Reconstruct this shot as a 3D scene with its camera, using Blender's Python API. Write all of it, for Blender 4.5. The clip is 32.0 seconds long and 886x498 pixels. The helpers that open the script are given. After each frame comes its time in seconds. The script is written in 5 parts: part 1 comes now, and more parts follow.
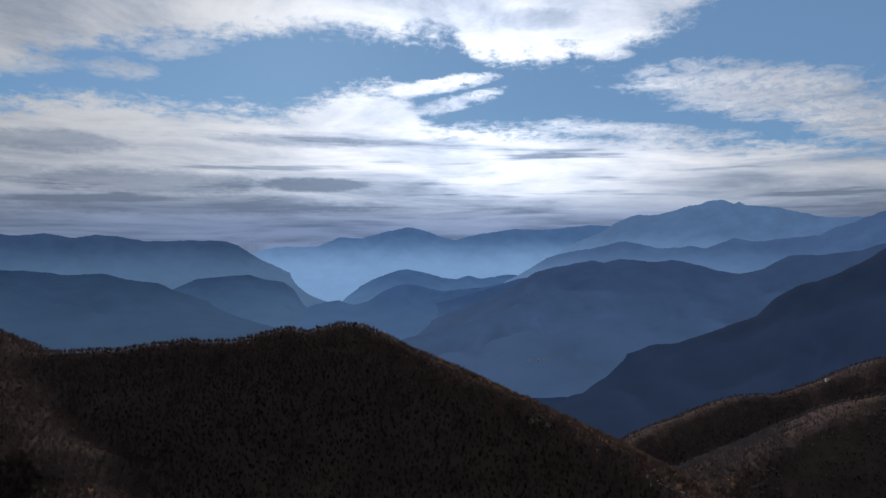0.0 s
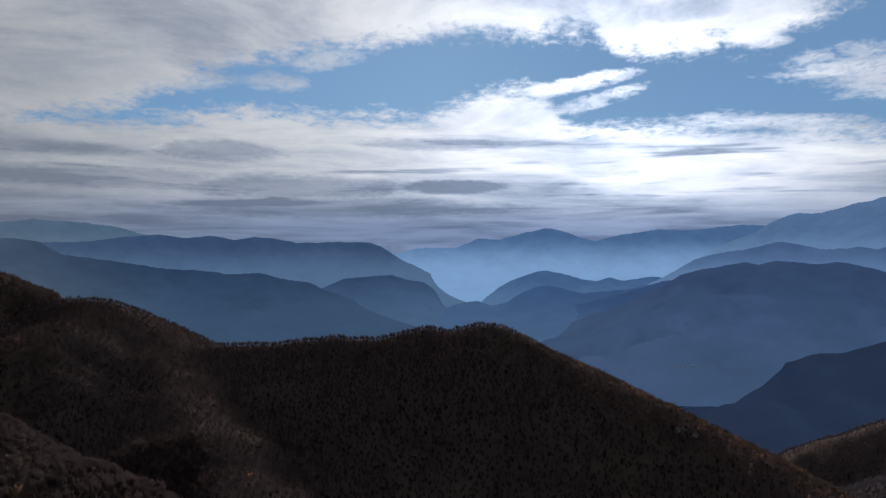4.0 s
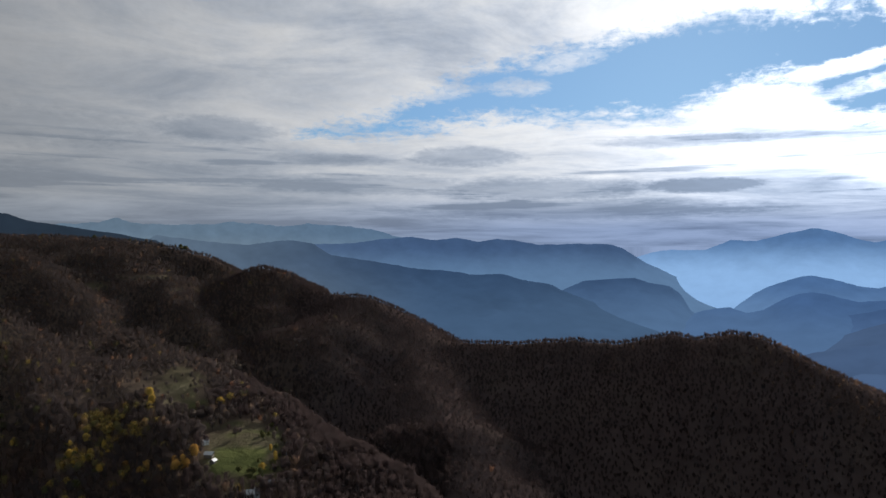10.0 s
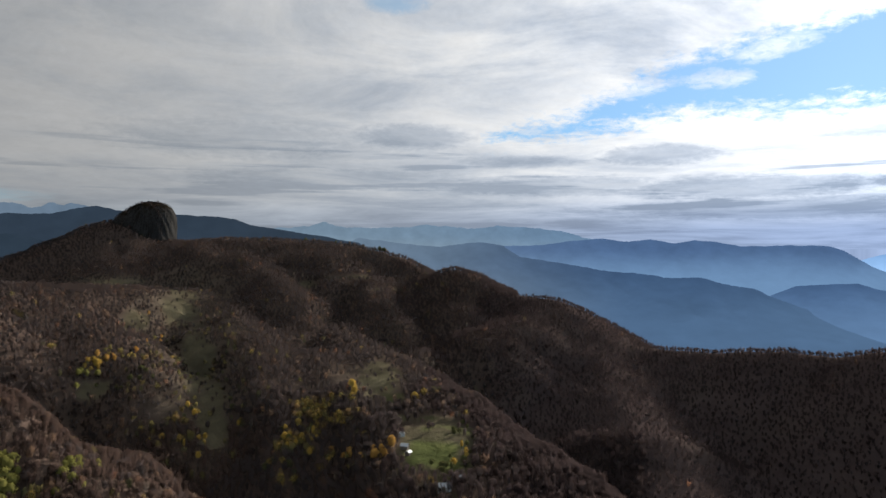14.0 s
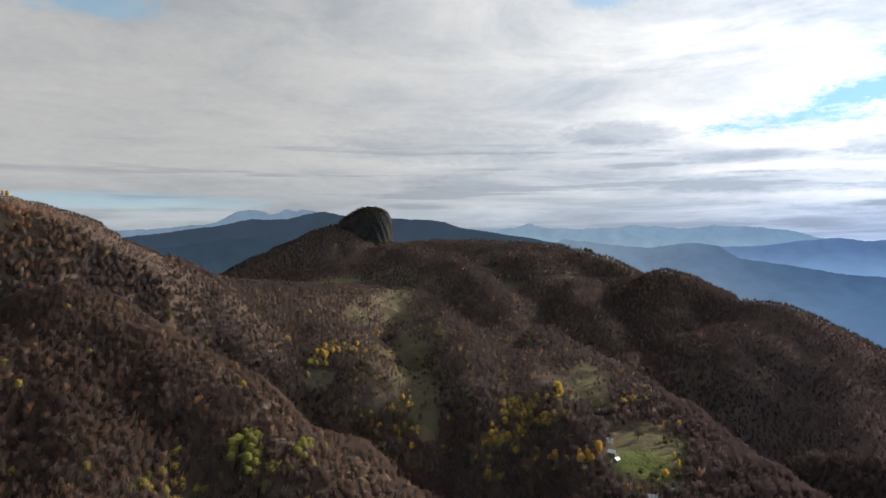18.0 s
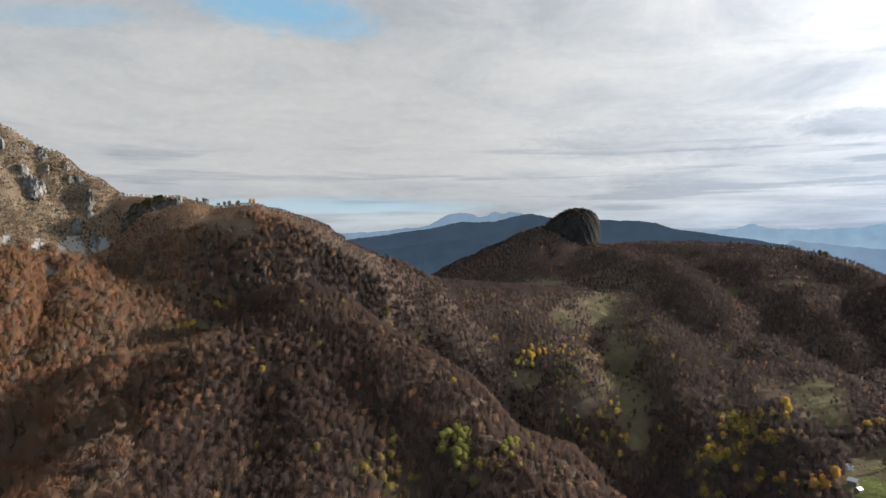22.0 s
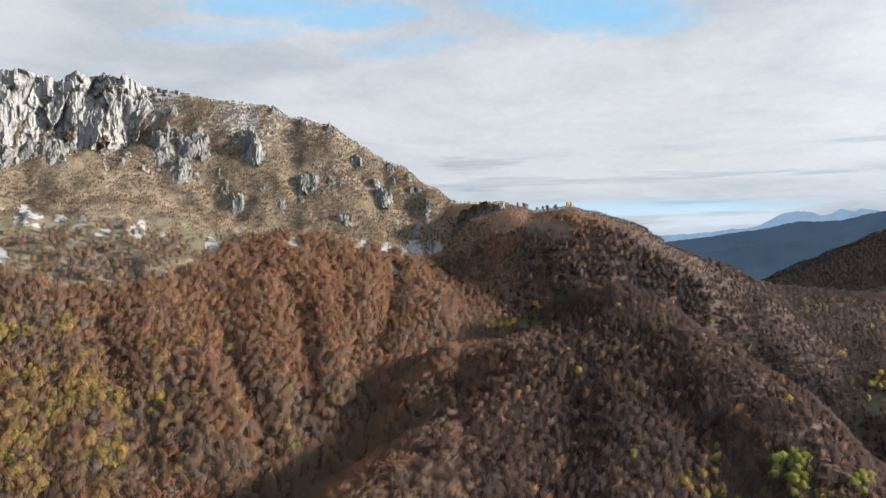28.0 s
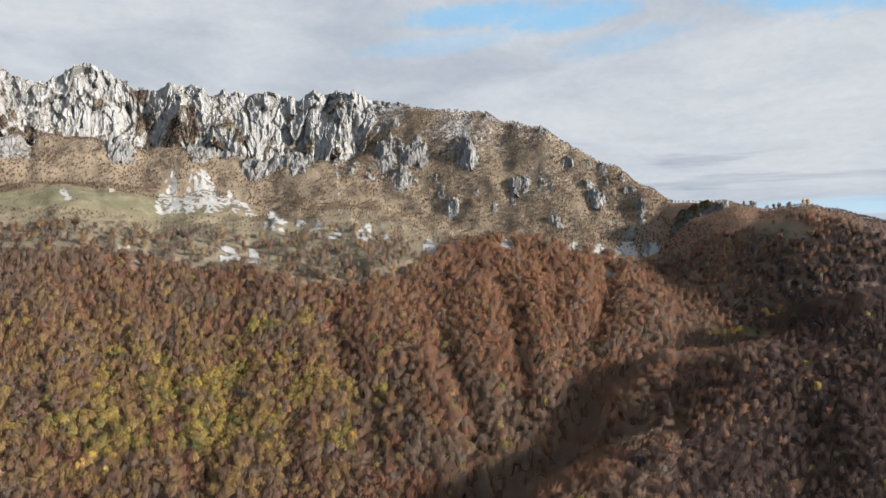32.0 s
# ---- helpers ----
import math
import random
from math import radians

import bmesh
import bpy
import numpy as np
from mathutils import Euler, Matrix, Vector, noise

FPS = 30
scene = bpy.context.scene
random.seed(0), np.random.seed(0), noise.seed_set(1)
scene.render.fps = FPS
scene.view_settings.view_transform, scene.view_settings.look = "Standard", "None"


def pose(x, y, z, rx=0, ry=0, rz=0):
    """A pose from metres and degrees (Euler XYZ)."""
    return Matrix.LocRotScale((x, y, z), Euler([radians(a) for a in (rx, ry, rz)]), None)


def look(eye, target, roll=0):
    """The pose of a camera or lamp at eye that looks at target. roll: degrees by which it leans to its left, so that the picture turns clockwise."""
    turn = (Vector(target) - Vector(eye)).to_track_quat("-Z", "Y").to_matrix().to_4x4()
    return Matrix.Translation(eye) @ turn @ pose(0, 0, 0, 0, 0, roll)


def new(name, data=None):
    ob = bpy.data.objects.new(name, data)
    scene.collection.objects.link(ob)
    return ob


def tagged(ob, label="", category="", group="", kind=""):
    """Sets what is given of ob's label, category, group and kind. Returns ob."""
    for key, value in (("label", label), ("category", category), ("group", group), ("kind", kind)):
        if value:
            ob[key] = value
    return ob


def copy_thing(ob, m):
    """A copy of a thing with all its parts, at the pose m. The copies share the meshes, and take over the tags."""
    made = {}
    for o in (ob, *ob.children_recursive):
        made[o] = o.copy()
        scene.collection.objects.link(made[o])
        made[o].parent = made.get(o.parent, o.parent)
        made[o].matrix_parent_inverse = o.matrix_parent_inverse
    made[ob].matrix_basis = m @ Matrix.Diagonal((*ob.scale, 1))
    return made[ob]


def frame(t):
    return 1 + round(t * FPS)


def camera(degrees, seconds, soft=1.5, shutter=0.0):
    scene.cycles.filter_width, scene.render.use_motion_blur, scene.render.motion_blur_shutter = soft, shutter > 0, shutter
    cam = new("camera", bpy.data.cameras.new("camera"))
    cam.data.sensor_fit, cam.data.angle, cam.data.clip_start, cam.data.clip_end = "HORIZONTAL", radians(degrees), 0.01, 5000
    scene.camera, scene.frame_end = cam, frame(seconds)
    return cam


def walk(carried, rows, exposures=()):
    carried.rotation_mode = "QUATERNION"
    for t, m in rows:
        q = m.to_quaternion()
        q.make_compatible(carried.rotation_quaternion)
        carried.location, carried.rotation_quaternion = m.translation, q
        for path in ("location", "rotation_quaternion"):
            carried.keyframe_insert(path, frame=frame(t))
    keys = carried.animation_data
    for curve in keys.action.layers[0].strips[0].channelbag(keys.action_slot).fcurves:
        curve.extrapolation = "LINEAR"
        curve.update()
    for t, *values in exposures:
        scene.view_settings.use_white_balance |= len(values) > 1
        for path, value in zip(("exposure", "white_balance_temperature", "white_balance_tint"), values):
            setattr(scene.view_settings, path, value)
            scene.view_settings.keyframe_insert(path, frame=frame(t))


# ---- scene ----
# camera: a drone hovering over the valley and turning to its left
EYE = 600.0
cam = camera(64.65, 32.0, soft=1.5)
PATH = [
    (0, -0, -0.349, -0.195), (1, 2.81, -0.33, -0.159), (2, 5.63, -0.316, -0.147), (3, 8.45, -0.305, -0.131),
    (3.5, 9.88, -0.298, -0.116), (5.5, 15.72, -0.255, -0.127), (6, 17.31, -0.251, -0.153), (7, 20.6, -0.246, -0.179),
    (8, 23.92, -0.233, -0.146), (9, 27.3, -0.211, -0.148), (10, 30.76, -0.193, -0.172), (11, 34.36, -0.168, -0.184),
    (12, 38.14, -0.139, -0.181), (13, 42.07, -0.112, -0.187), (14, 46.13, -0.085, -0.176), (14.5, 48.18, -0.073, -0.165),
    (16.5, 56.52, -0.054, -0.106), (17, 58.61, -0.041, -0.07), (18, 62.81, -0.001, 0.007), (19, 67.02, 0.029, -0.037),
    (20, 71.22, 0.05, -0.131), (21, 75.38, 0.087, -0.151), (22, 79.6, 0.129, -0.141), (23, 83.83, 0.163, -0.152),
    (24, 88.07, 0.19, -0.177), (25, 92.31, 0.206, -0.189), (25.5, 94.43, 0.211, -0.193), (27.5, 102.92, 0.253, -0.208),
    (28, 105.05, 0.262, -0.221), (29, 109.32, 0.276, -0.238), (30, 113.6, 0.293, -0.258), (31, 117.9, 0.315, -0.291),
    (32, 122.22, 0.33, -0.319),
]
EXPOSURES = [(0, -0.48, 6000, 12), (6, -0.34, 6000, 12), (9, -0.1, 6100, 11), (13, 0.38, 6250, 10), (19, 1.0, 6350, 10), (22, 1.15, 6300, 10), (25, 1.44, 6150, 10), (29.5, 1.53, 5980, 10), (31, 1.58, 5950, 10), (32, 1.38, 5930, 10)]
walk(cam, [(t, pose(0, 0, EYE, 90 + p, r, y)) for t, y, p, r in PATH], EXPOSURES)

# ------------------------------------------------------------------ light
SUN_BEARING, SUN_HEIGHT = 12.0, 18.0
GLOW_BEARING = -3.0   # brightest part of the cloud deck


def heading(b):
    """Unit vector on the ground for a bearing in degrees, counted to the left of north (+y)."""
    a = radians(b)
    return -math.sin(a), math.cos(a)


def spot(b, r, e=0.0):
    """World place at bearing b, range r and height angle e, seen from the hover point."""
    hx, hy = heading(b)
    return Vector((hx * r, hy * r, EYE + r * math.tan(radians(e))))


sun = new("sun", bpy.data.lights.new("sun", "SUN"))
sun.data.energy, sun.data.angle, sun.data.color = 6.0, radians(4.0), (1.0, 0.90, 0.77)
_s = spot(SUN_BEARING, 1000, SUN_HEIGHT) - Vector((0, 0, EYE))
sun.matrix_world = look(_s, (0, 0, 0))


class Nodes:
    """A short way to write node trees."""

    def __init__(self, tree):
        self.tree = tree
        tree.nodes.clear()

    def add(self, kind, **kw):
        n = self.tree.nodes.new(kind)
        for k, v in kw.items():
            setattr(n, k, v)
        return n

    def put(self, sock, v):
        if isinstance(v, bpy.types.NodeSocket):
            self.tree.links.new(v, sock)
        elif v is not None:
            if sock.type == "RGBA" and len(v) == 3:
                v = (*v, 1)
            sock.default_value = v

    def math(self, op, a, b=None, c=None, clamp=False):
        n = self.add("ShaderNodeMath", operation=op, use_clamp=clamp)
        for i, v in enumerate((a, b, c)):
            self.put(n.inputs[i], v)
        return n.outputs[0]

    def step(self, v, lo, hi):
        n = self.add("ShaderNodeMapRange", interpolation_type="SMOOTHSTEP")
        for i, q in enumerate((v, lo, hi)):
            self.put(n.inputs[i], q)
        return n.outputs[0]

    def mix(self, f, a, b, how="MIX"):
        n = self.add("ShaderNodeMix", data_type="RGBA", blend_type=how)
        self.put(n.inputs[0], f), self.put(n.inputs[6], a), self.put(n.inputs[7], b)
        return n.outputs[2]

    def noise(self, vec, scale, detail=4.0, rough=0.55, warp=0.0):
        n = self.add("ShaderNodeTexNoise")
        self.put(n.inputs["Vector"], vec), self.put(n.inputs["Scale"], scale), self.put(n.inputs["Detail"], detail)
        self.put(n.inputs["Roughness"], rough), self.put(n.inputs["Distortion"], warp)
        return n.outputs["Fac"]

    def xyz(self, x, y, z=0.0):
        n = self.add("ShaderNodeCombineXYZ")
        for i, v in enumerate((x, y, z)):
            self.put(n.inputs[i], v)
        return n.outputs[0]

    def ramp(self, f, stops):
        n = self.add("ShaderNodeValToRGB")
        el = n.color_ramp.elements
        while len(el) < len(stops):
            el.new(0.5)
        for e, (p, c) in zip(el, stops):
            e.position, e.color = p, (*c, 1)
        self.put(n.inputs[0], f)
        return n.outputs[0]


def build_world():
    world = bpy.data.worlds.new("sky")
    scene.world = world
    world.use_nodes = True
    n = Nodes(world.node_tree)
    sky = n.add("ShaderNodeTexSky", sky_type="NISHITA", sun_disc=False, sun_elevation=radians(SUN_HEIGHT),
                sun_rotation=radians(-SUN_BEARING), altitude=900, air_density=1.0, dust_density=0.3, ozone_density=2.0)
    co = n.add("ShaderNodeTexCoord").outputs["Generated"]
    sep = n.add("ShaderNodeSeparateXYZ")
    n.put(sep.inputs[0], co)
    x, y, z = sep.outputs
    az = n.math("MULTIPLY", n.math("ARCTAN2", n.math("MULTIPLY", x, -1.0), y), 57.29578)
    el = n.math("MULTIPLY", n.math("ARCSINE", z), 57.29578)
    # the deck in perspective: bands grow flatter towards the horizon
    up = n.math("MULTIPLY", n.math("LOGARITHM", n.math("ADD", n.math("MAXIMUM", el, 0.0), 2.6), 2.718), 2.7)
    deck = n.xyz(n.math("MULTIPLY", az, 0.050), up)
    puff = n.noise(deck, 1.5, 8.0, 0.62, 0.5)
    broad = n.noise(deck, 0.55, 3.0, 0.5, 0.3)
    fine = n.noise(deck, 6.5, 6.0, 0.66, 0.3)
    wisp = n.noise(n.xyz(n.math("MULTIPLY", az, 0.10), up), 11.0, 5.0, 0.65, 0.4)
    rag = n.math("ADD", n.math("MULTIPLY", n.math("SUBTRACT", puff, 0.5), 2.2), n.math("ADD", n.math("MULTIPLY", n.math("SUBTRACT", fine, 0.5), 3.4), n.math("MULTIPLY", n.math("SUBTRACT", wisp, 0.5), 3.0)))

    def edge(points):
        """Height of a cloud edge over the bearing, -50 to 50 degrees."""
        r = n.ramp(n.math("DIVIDE", n.math("ADD", az, 50.0), 100.0, clamp=True), [((b + 50) / 100, (e / 25, e / 25, e / 25)) for b, e in points])
        return n.math("MULTIPLY", r, 25.0)

    over = edge([(-50, 24), (-26, 22), (-21, 18.3), (-16.8, 16.7), (-15.2, 16.2), (-14, 15.3), (-12, 15.0), (-9.8, 15.7), (-5.3, 15.0), (-3, 15.2), (-2, 15.9), (-0.7, 17.2), (3.9, 17.1), (8.5, 17.4), (12.9, 17.0), (17.2, 16.3), (22, 15.7),
                 (27, 14.7), (30.5, 13.4), (34.2, 11.8), (35.6, 10.7), (39, 10.1), (41.5, 9.3), (44, 8.6), (50, 8.5)])
    under = edge([(-50, 6), (-32.3, 6.3), (-26.4, 6.9), (-22.6, 7.3), (-14.3, 8.5), (-7.6, 8.6), (0.3, 9.0), (1.6, 9.6), (2.3, 10.8), (4, 12.0), (7.6, 11.9), (10.3, 10.9), (12.9, 9.8), (17.2, 9.9), (22, 9.7), (26.6, 10.1), (30.3, 9.6),
                  (33, 9.0), (38, 8.7), (42.8, 8.5), (44, 12), (50, 14)])
    into = n.math("MINIMUM", n.math("SUBTRACT", over, el), n.math("SUBTRACT", el, under))
    gap = n.step(n.math("ADD", into, rag), -0.7, 1.3)

    def patches(rows, wobble, lo, hi):
        """Soft ovals (bearing, height, half length, half width, tilt, depth) with ragged rims."""
        best = None
        for b, e, ra, rb, tilt, depth in rows:
            c, s = math.cos(radians(tilt)), math.sin(radians(tilt))
            da, de = n.math("SUBTRACT", az, float(b)), n.math("SUBTRACT", el, float(e))
            u = n.math("DIVIDE", n.math("ADD", n.math("MULTIPLY", da, c), n.math("MULTIPLY", de, s)), float(ra))
            v = n.math("DIVIDE", n.math("SUBTRACT", n.math("MULTIPLY", de, c), n.math("MULTIPLY", da, s)), float(rb))
            q = n.math("ADD", n.math("ADD", n.math("MULTIPLY", u, u), n.math("MULTIPLY", v, v)), n.math("MULTIPLY", rag, wobble))
            g = n.math("MULTIPLY", n.math("SUBTRACT", 1.0, n.step(q, lo, hi)), float(depth))
            best = g if best is None else n.math("MAXIMUM", best, g)
        return best

    bank = patches([(-24, 11.5, 8.8, 1.9, 8, 1.0), (-31.5, 8.8, 6, 1.5, 10, 1.0), (-15, 8.9, 8.5, 0.7, 5, 0.9), (-13.8, 14.8, 1.4, 0.5, 0, 0.9),
                    (1.0, 12.7, 5.4, 0.6, -9, 1.0), (-0.4, 11.3, 4.2, 0.6, -13, 1.0), (24.9, 12.8, 2.4, 0.7, 0, 0.6), (30.6, 12.6, 3.0, 0.8, -10, 0.65), (20.6, 14.7, 3.0, 0.8, -10, 0.6), (39, 9.3, 1.5, 0.3, 0, 0.6)], 0.85, 0.15, 1.5)
    bank = n.math("MULTIPLY", bank, n.math("ADD", 0.62, n.math("MULTIPLY", n.step(n.math("ADD", wisp, n.math("MULTIPLY", puff, 0.6)), 0.64, 0.88), 0.5)), clamp=True)
    thin = patches([(93, 18.6, 7, 1.5, 4, 1.0), (112, 18.5, 5, 0.9, -6, 0.9), (119, 18.8, 6, 0.8, -4, 0.9), (146, 20, 4, 1.2, 0, 0.9), (97, 19.8, 7, 1.6, 4, 0.9),
                    (50, 19.2, 2.4, 0.7, 0, 0.7), (88, 3.6, 10, 0.6, 0, 0.45), (89, 17.4, 4, 0.8, 0, 0.7), (108, 16.4, 5, 0.8, -8, 0.4), (123, 16.5, 6, 0.7, -6, 0.4)], 0.6, 0.0, 2.0)
    darks = patches([(10.7, 4.8, 4.4, 0.55, 0, 0.9), (28.9, 7.3, 4.5, 0.8, 0, 0.7), (23.3, 4.7, 9, 0.9, 0, 0.65), (12.0, 8.2, 6, 0.5, 0, 0.5), (-7.6, 17.7, 3.5, 0.8, 0, 0.4), (48.7, 9.0, 4.5, 1.0, 0, 0.65),
                     (63, 8.4, 9, 1.4, 0, 0.45), (36.7, 5.0, 9, 0.8, 0, 0.55), (55, 5.5, 12, 0.8, 0, 0.4), (20, 3.0, 14, 0.8, 0, 0.45), (40, 7.0, 5, 0.5, 0, 0.4)], 0.45, 0.2, 1.6)
    mask = n.math("MAXIMUM", n.math("SUBTRACT", 1.0, gap), bank)
    mask = n.math("MULTIPLY", mask, n.math("SUBTRACT", 1.0, n.math("MULTIPLY", thin, 0.74)))
    # thickness of the cloud darkens it; the hidden sun brightens it
    sx, sy = heading(GLOW_BEARING)
    ch, sh = math.cos(radians(12)), math.sin(radians(12))
    dot = n.math("MAXIMUM", n.math("ADD", n.math("ADD", n.math("MULTIPLY", x, sx * ch), n.math("MULTIPLY", y, sy * ch)), n.math("MULTIPLY", z, sh)), 0.0)
    near, wide = n.math("POWER", dot, 26.0), n.math("POWER", dot, 2.2)
    thick = n.math("ADD", n.math("MULTIPLY", broad, 0.55), n.math("ADD", n.math("MULTIPLY", puff, 0.65), n.math("MULTIPLY", fine, 0.12)))
    shade = n.step(thick, 0.52, 0.90)
    low = n.math("SUBTRACT", 1.0, n.step(el, 1.0, 6.5))
    shade = n.math("MINIMUM", n.math("ADD", n.math("MULTIPLY", shade, 0.85), n.math("MULTIPLY", low, 0.5)), 1.0)
    lum = n.math("ADD", 0.385, n.math("ADD", n.math("MULTIPLY", wide, 1.02), n.math("MULTIPLY", near, 1.35)))
    streak = n.noise(n.xyz(n.math("MULTIPLY", az, 0.055), n.math("MULTIPLY", el, 0.95)), 1.0, 4.0, 0.55, 0.2)
    belt = n.math("MULTIPLY", n.step(el, 2.0, 4.0), n.math("SUBTRACT", 1.0, n.step(el, 7.0, 10.0)))
    shade = n.math("MINIMUM", n.math("ADD", shade, n.math("MULTIPLY", n.math("MULTIPLY", n.step(streak, 0.54, 0.66), belt), 0.55)), 1.0)
    shade = n.math("MINIMUM", n.math("ADD", shade, n.math("MULTIPLY", darks, 0.75)), 1.0)
    lum = n.math("MULTIPLY", lum, n.math("ADD", 0.82, n.math("ADD", n.math("MULTIPLY", wisp, 0.16), n.math("MULTIPLY", fine, 0.20))))
    dim = n.math("SUBTRACT", 1.0, n.math("MULTIPLY", shade, n.math("ADD", 0.30, n.math("MULTIPLY", wide, 0.40))))
    tone = n.mix(shade, (1.0, 0.99, 0.965), n.mix(wide, (0.90, 0.96, 1.02), (0.70, 0.86, 1.12)))
    cloud = n.mix(1.0, tone, n.xyz(*[n.math("MULTIPLY", lum, dim)] * 3), "MULTIPLY")
    blue = n.mix(0.7, n.mix(1.0, sky.outputs[0], (0.085, 0.125, 0.155), "MULTIPLY"), n.mix(n.step(wide, 0.15, 0.75), (0.16, 0.36, 0.46), (0.35, 0.56, 0.83)))
    low_air = n.mix(wide, (0.30, 0.33, 0.35), (0.25, 0.36, 0.62))
    low_air = n.mix(1.0, low_air, n.xyz(*[n.math("ADD", 0.72, n.math("MULTIPLY", n.math("SUBTRACT", 1.0, shade), 1.1))] * 3), "MULTIPLY")
    cloud = n.mix(n.math("MULTIPLY", n.math("SUBTRACT", 1.0, n.step(n.math("ADD", el, n.math("MULTIPLY", n.math("SUBTRACT", broad, 0.5), 3.0)), 0.8, 4.8)), 0.8), cloud, low_air)
    both = n.mix(mask, blue, cloud)
    bg = n.add("ShaderNodeBackground")
    n.put(bg.inputs[0], both), n.put(bg.inputs[1], 0.7)
    out = n.add("ShaderNodeOutputWorld")
    n.put(out.inputs[0], bg.outputs[0])


build_world()


# ------------------------------------------------------------------ materials
def material(name, rough=0.9):
    m = bpy.data.materials.new(name)
    m.use_nodes = True
    n = Nodes(m.node_tree)
    b = n.add("ShaderNodeBsdfPrincipled")
    b.inputs["Roughness"].default_value = rough
    b.inputs["Specular IOR Level"].default_value = 0.0 if rough > 0.84 else 0.2
    out = n.add("ShaderNodeOutputMaterial")
    n.put(out.inputs[0], b.outputs[0])
    return m, n, b


def place(n):
    return n.add("ShaderNodeNewGeometry").outputs["Position"]


def bump(n, b, height, dist, strength=0.6):
    k = n.add("ShaderNodeBump")
    n.put(k.inputs["Strength"], strength), n.put(k.inputs["Distance"], dist), n.put(k.inputs["Height"], height)
    n.put(b.inputs["Normal"], k.outputs[0])


def attr(n, name):
    return n.add("ShaderNodeAttribute", attribute_name=name)


def stone_colour(n, pos):
    stretch = n.add("ShaderNodeMapping")
    n.put(stretch.inputs[0], pos), n.put(stretch.inputs["Scale"], (1.0, 1.0, 0.42))
    a = n.noise(stretch.outputs[0], 0.09, 8.0, 0.65, 0.5)
    c = n.noise(stretch.outputs[0], 0.5, 6.0, 0.7, 0.3)
    col = n.ramp(a, [(0.30, (0.15, 0.143, 0.132)), (0.46, (0.26, 0.252, 0.238)), (0.60, (0.35, 0.343, 0.33)), (0.8, (0.44, 0.433, 0.42))])
    col = n.mix(n.step(c, 0.42, 0.60), col, n.mix(0.4, col, (0.13, 0.118, 0.10)))
    d = n.noise(stretch.outputs[0], 1.6, 5.0, 0.75, 0.4)
    col = n.mix(n.step(d, 0.54, 0.66), col, n.mix(0.45, col, (0.08, 0.075, 0.068)))
    return col, n.math("ADD", n.math("MULTIPLY", a, 1.0), n.math("MULTIPLY", c, 0.5))


def ground_material():
    m, n, b = material("mountain_ground", 0.95)
    pos = place(n)
    big, mid, fine = n.noise(pos, 0.006, 5.0, 0.6, 0.5), n.noise(pos, 0.04, 6.0, 0.6, 0.3), n.noise(pos, 0.35, 6.0, 0.65)
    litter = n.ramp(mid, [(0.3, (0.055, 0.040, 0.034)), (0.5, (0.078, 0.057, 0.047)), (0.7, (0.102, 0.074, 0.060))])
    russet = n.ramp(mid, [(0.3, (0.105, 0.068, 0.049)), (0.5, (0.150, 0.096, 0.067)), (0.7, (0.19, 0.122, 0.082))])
    # russet leaves, giving way to darker litter where shade is painted in
    litter = n.mix(attr(n, "lit_leaf_litter").outputs["Fac"], litter, russet)
    # litter of the backlit ridge, its shade put into the colour
    litter = n.mix(attr(n, "backlit_shade").outputs["Fac"], litter, n.ramp(mid, [(0.3, (0.048, 0.036, 0.035)), (0.7, (0.085, 0.064, 0.060))]))
    dry = n.ramp(n.math("ADD", n.math("MULTIPLY", mid, 0.6), n.math("MULTIPLY", fine, 0.4)),
                 [(0.32, (0.062, 0.052, 0.038)), (0.5, (0.108, 0.092, 0.065)), (0.66, (0.165, 0.144, 0.099))])
    green = n.ramp(mid, [(0.3, (0.044, 0.052, 0.021)), (0.5, (0.074, 0.085, 0.032)), (0.7, (0.110, 0.120, 0.046))])
    col = n.mix(attr(n, "dry_grass").outputs["Fac"], litter, dry)
    col = n.mix(attr(n, "green_grass").outputs["Fac"], col, green)
    rock, h = stone_colour(n, pos)
    bits = n.noise(pos, 0.16, 8.0, 0.72, 0.6)
    k = n.math("ADD", attr(n, "rock").outputs["Fac"], n.math("MULTIPLY", n.math("SUBTRACT", bits, 0.5), 1.5))
    col = n.mix(n.step(k, 0.45, 0.6), col, rock)
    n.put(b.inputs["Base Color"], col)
    bump(n, b, n.math("ADD", n.math("MULTIPLY", mid, 3.0), fine), 2.0, 0.7)
    return m


def leaf_material():
    m, n, b = material("autumn_leaves", 0.85)
    pos = place(n)
    col = n.mix(n.step(n.noise(pos, 0.45, 4.0, 0.6), 0.35, 0.65), attr(n, "tint").outputs["Color"], n.mix(0.25, attr(n, "tint").outputs["Color"], (0.03, 0.018, 0.010)))
    n.put(b.inputs["Base Color"], col)
    t = n.add("ShaderNodeBsdfTranslucent")
    n.put(t.inputs[0], col)
    s = n.add("ShaderNodeMixShader")
    n.put(s.inputs[0], 0.46), n.put(s.inputs[1], b.outputs[0]), n.put(s.inputs[2], t.outputs[0])
    gaps, porous = n.add("ShaderNodeBsdfTransparent"), n.add("ShaderNodeMixShader")   # light passes between twigs and loose leaves
    n.put(porous.inputs[0], 0.38), n.put(porous.inputs[1], s.outputs[0]), n.put(porous.inputs[2], gaps.outputs[0])
    out = [q for q in m.node_tree.nodes if q.type == "OUTPUT_MATERIAL"][0]
    n.put(out.inputs[0], porous.outputs[0])
    return m


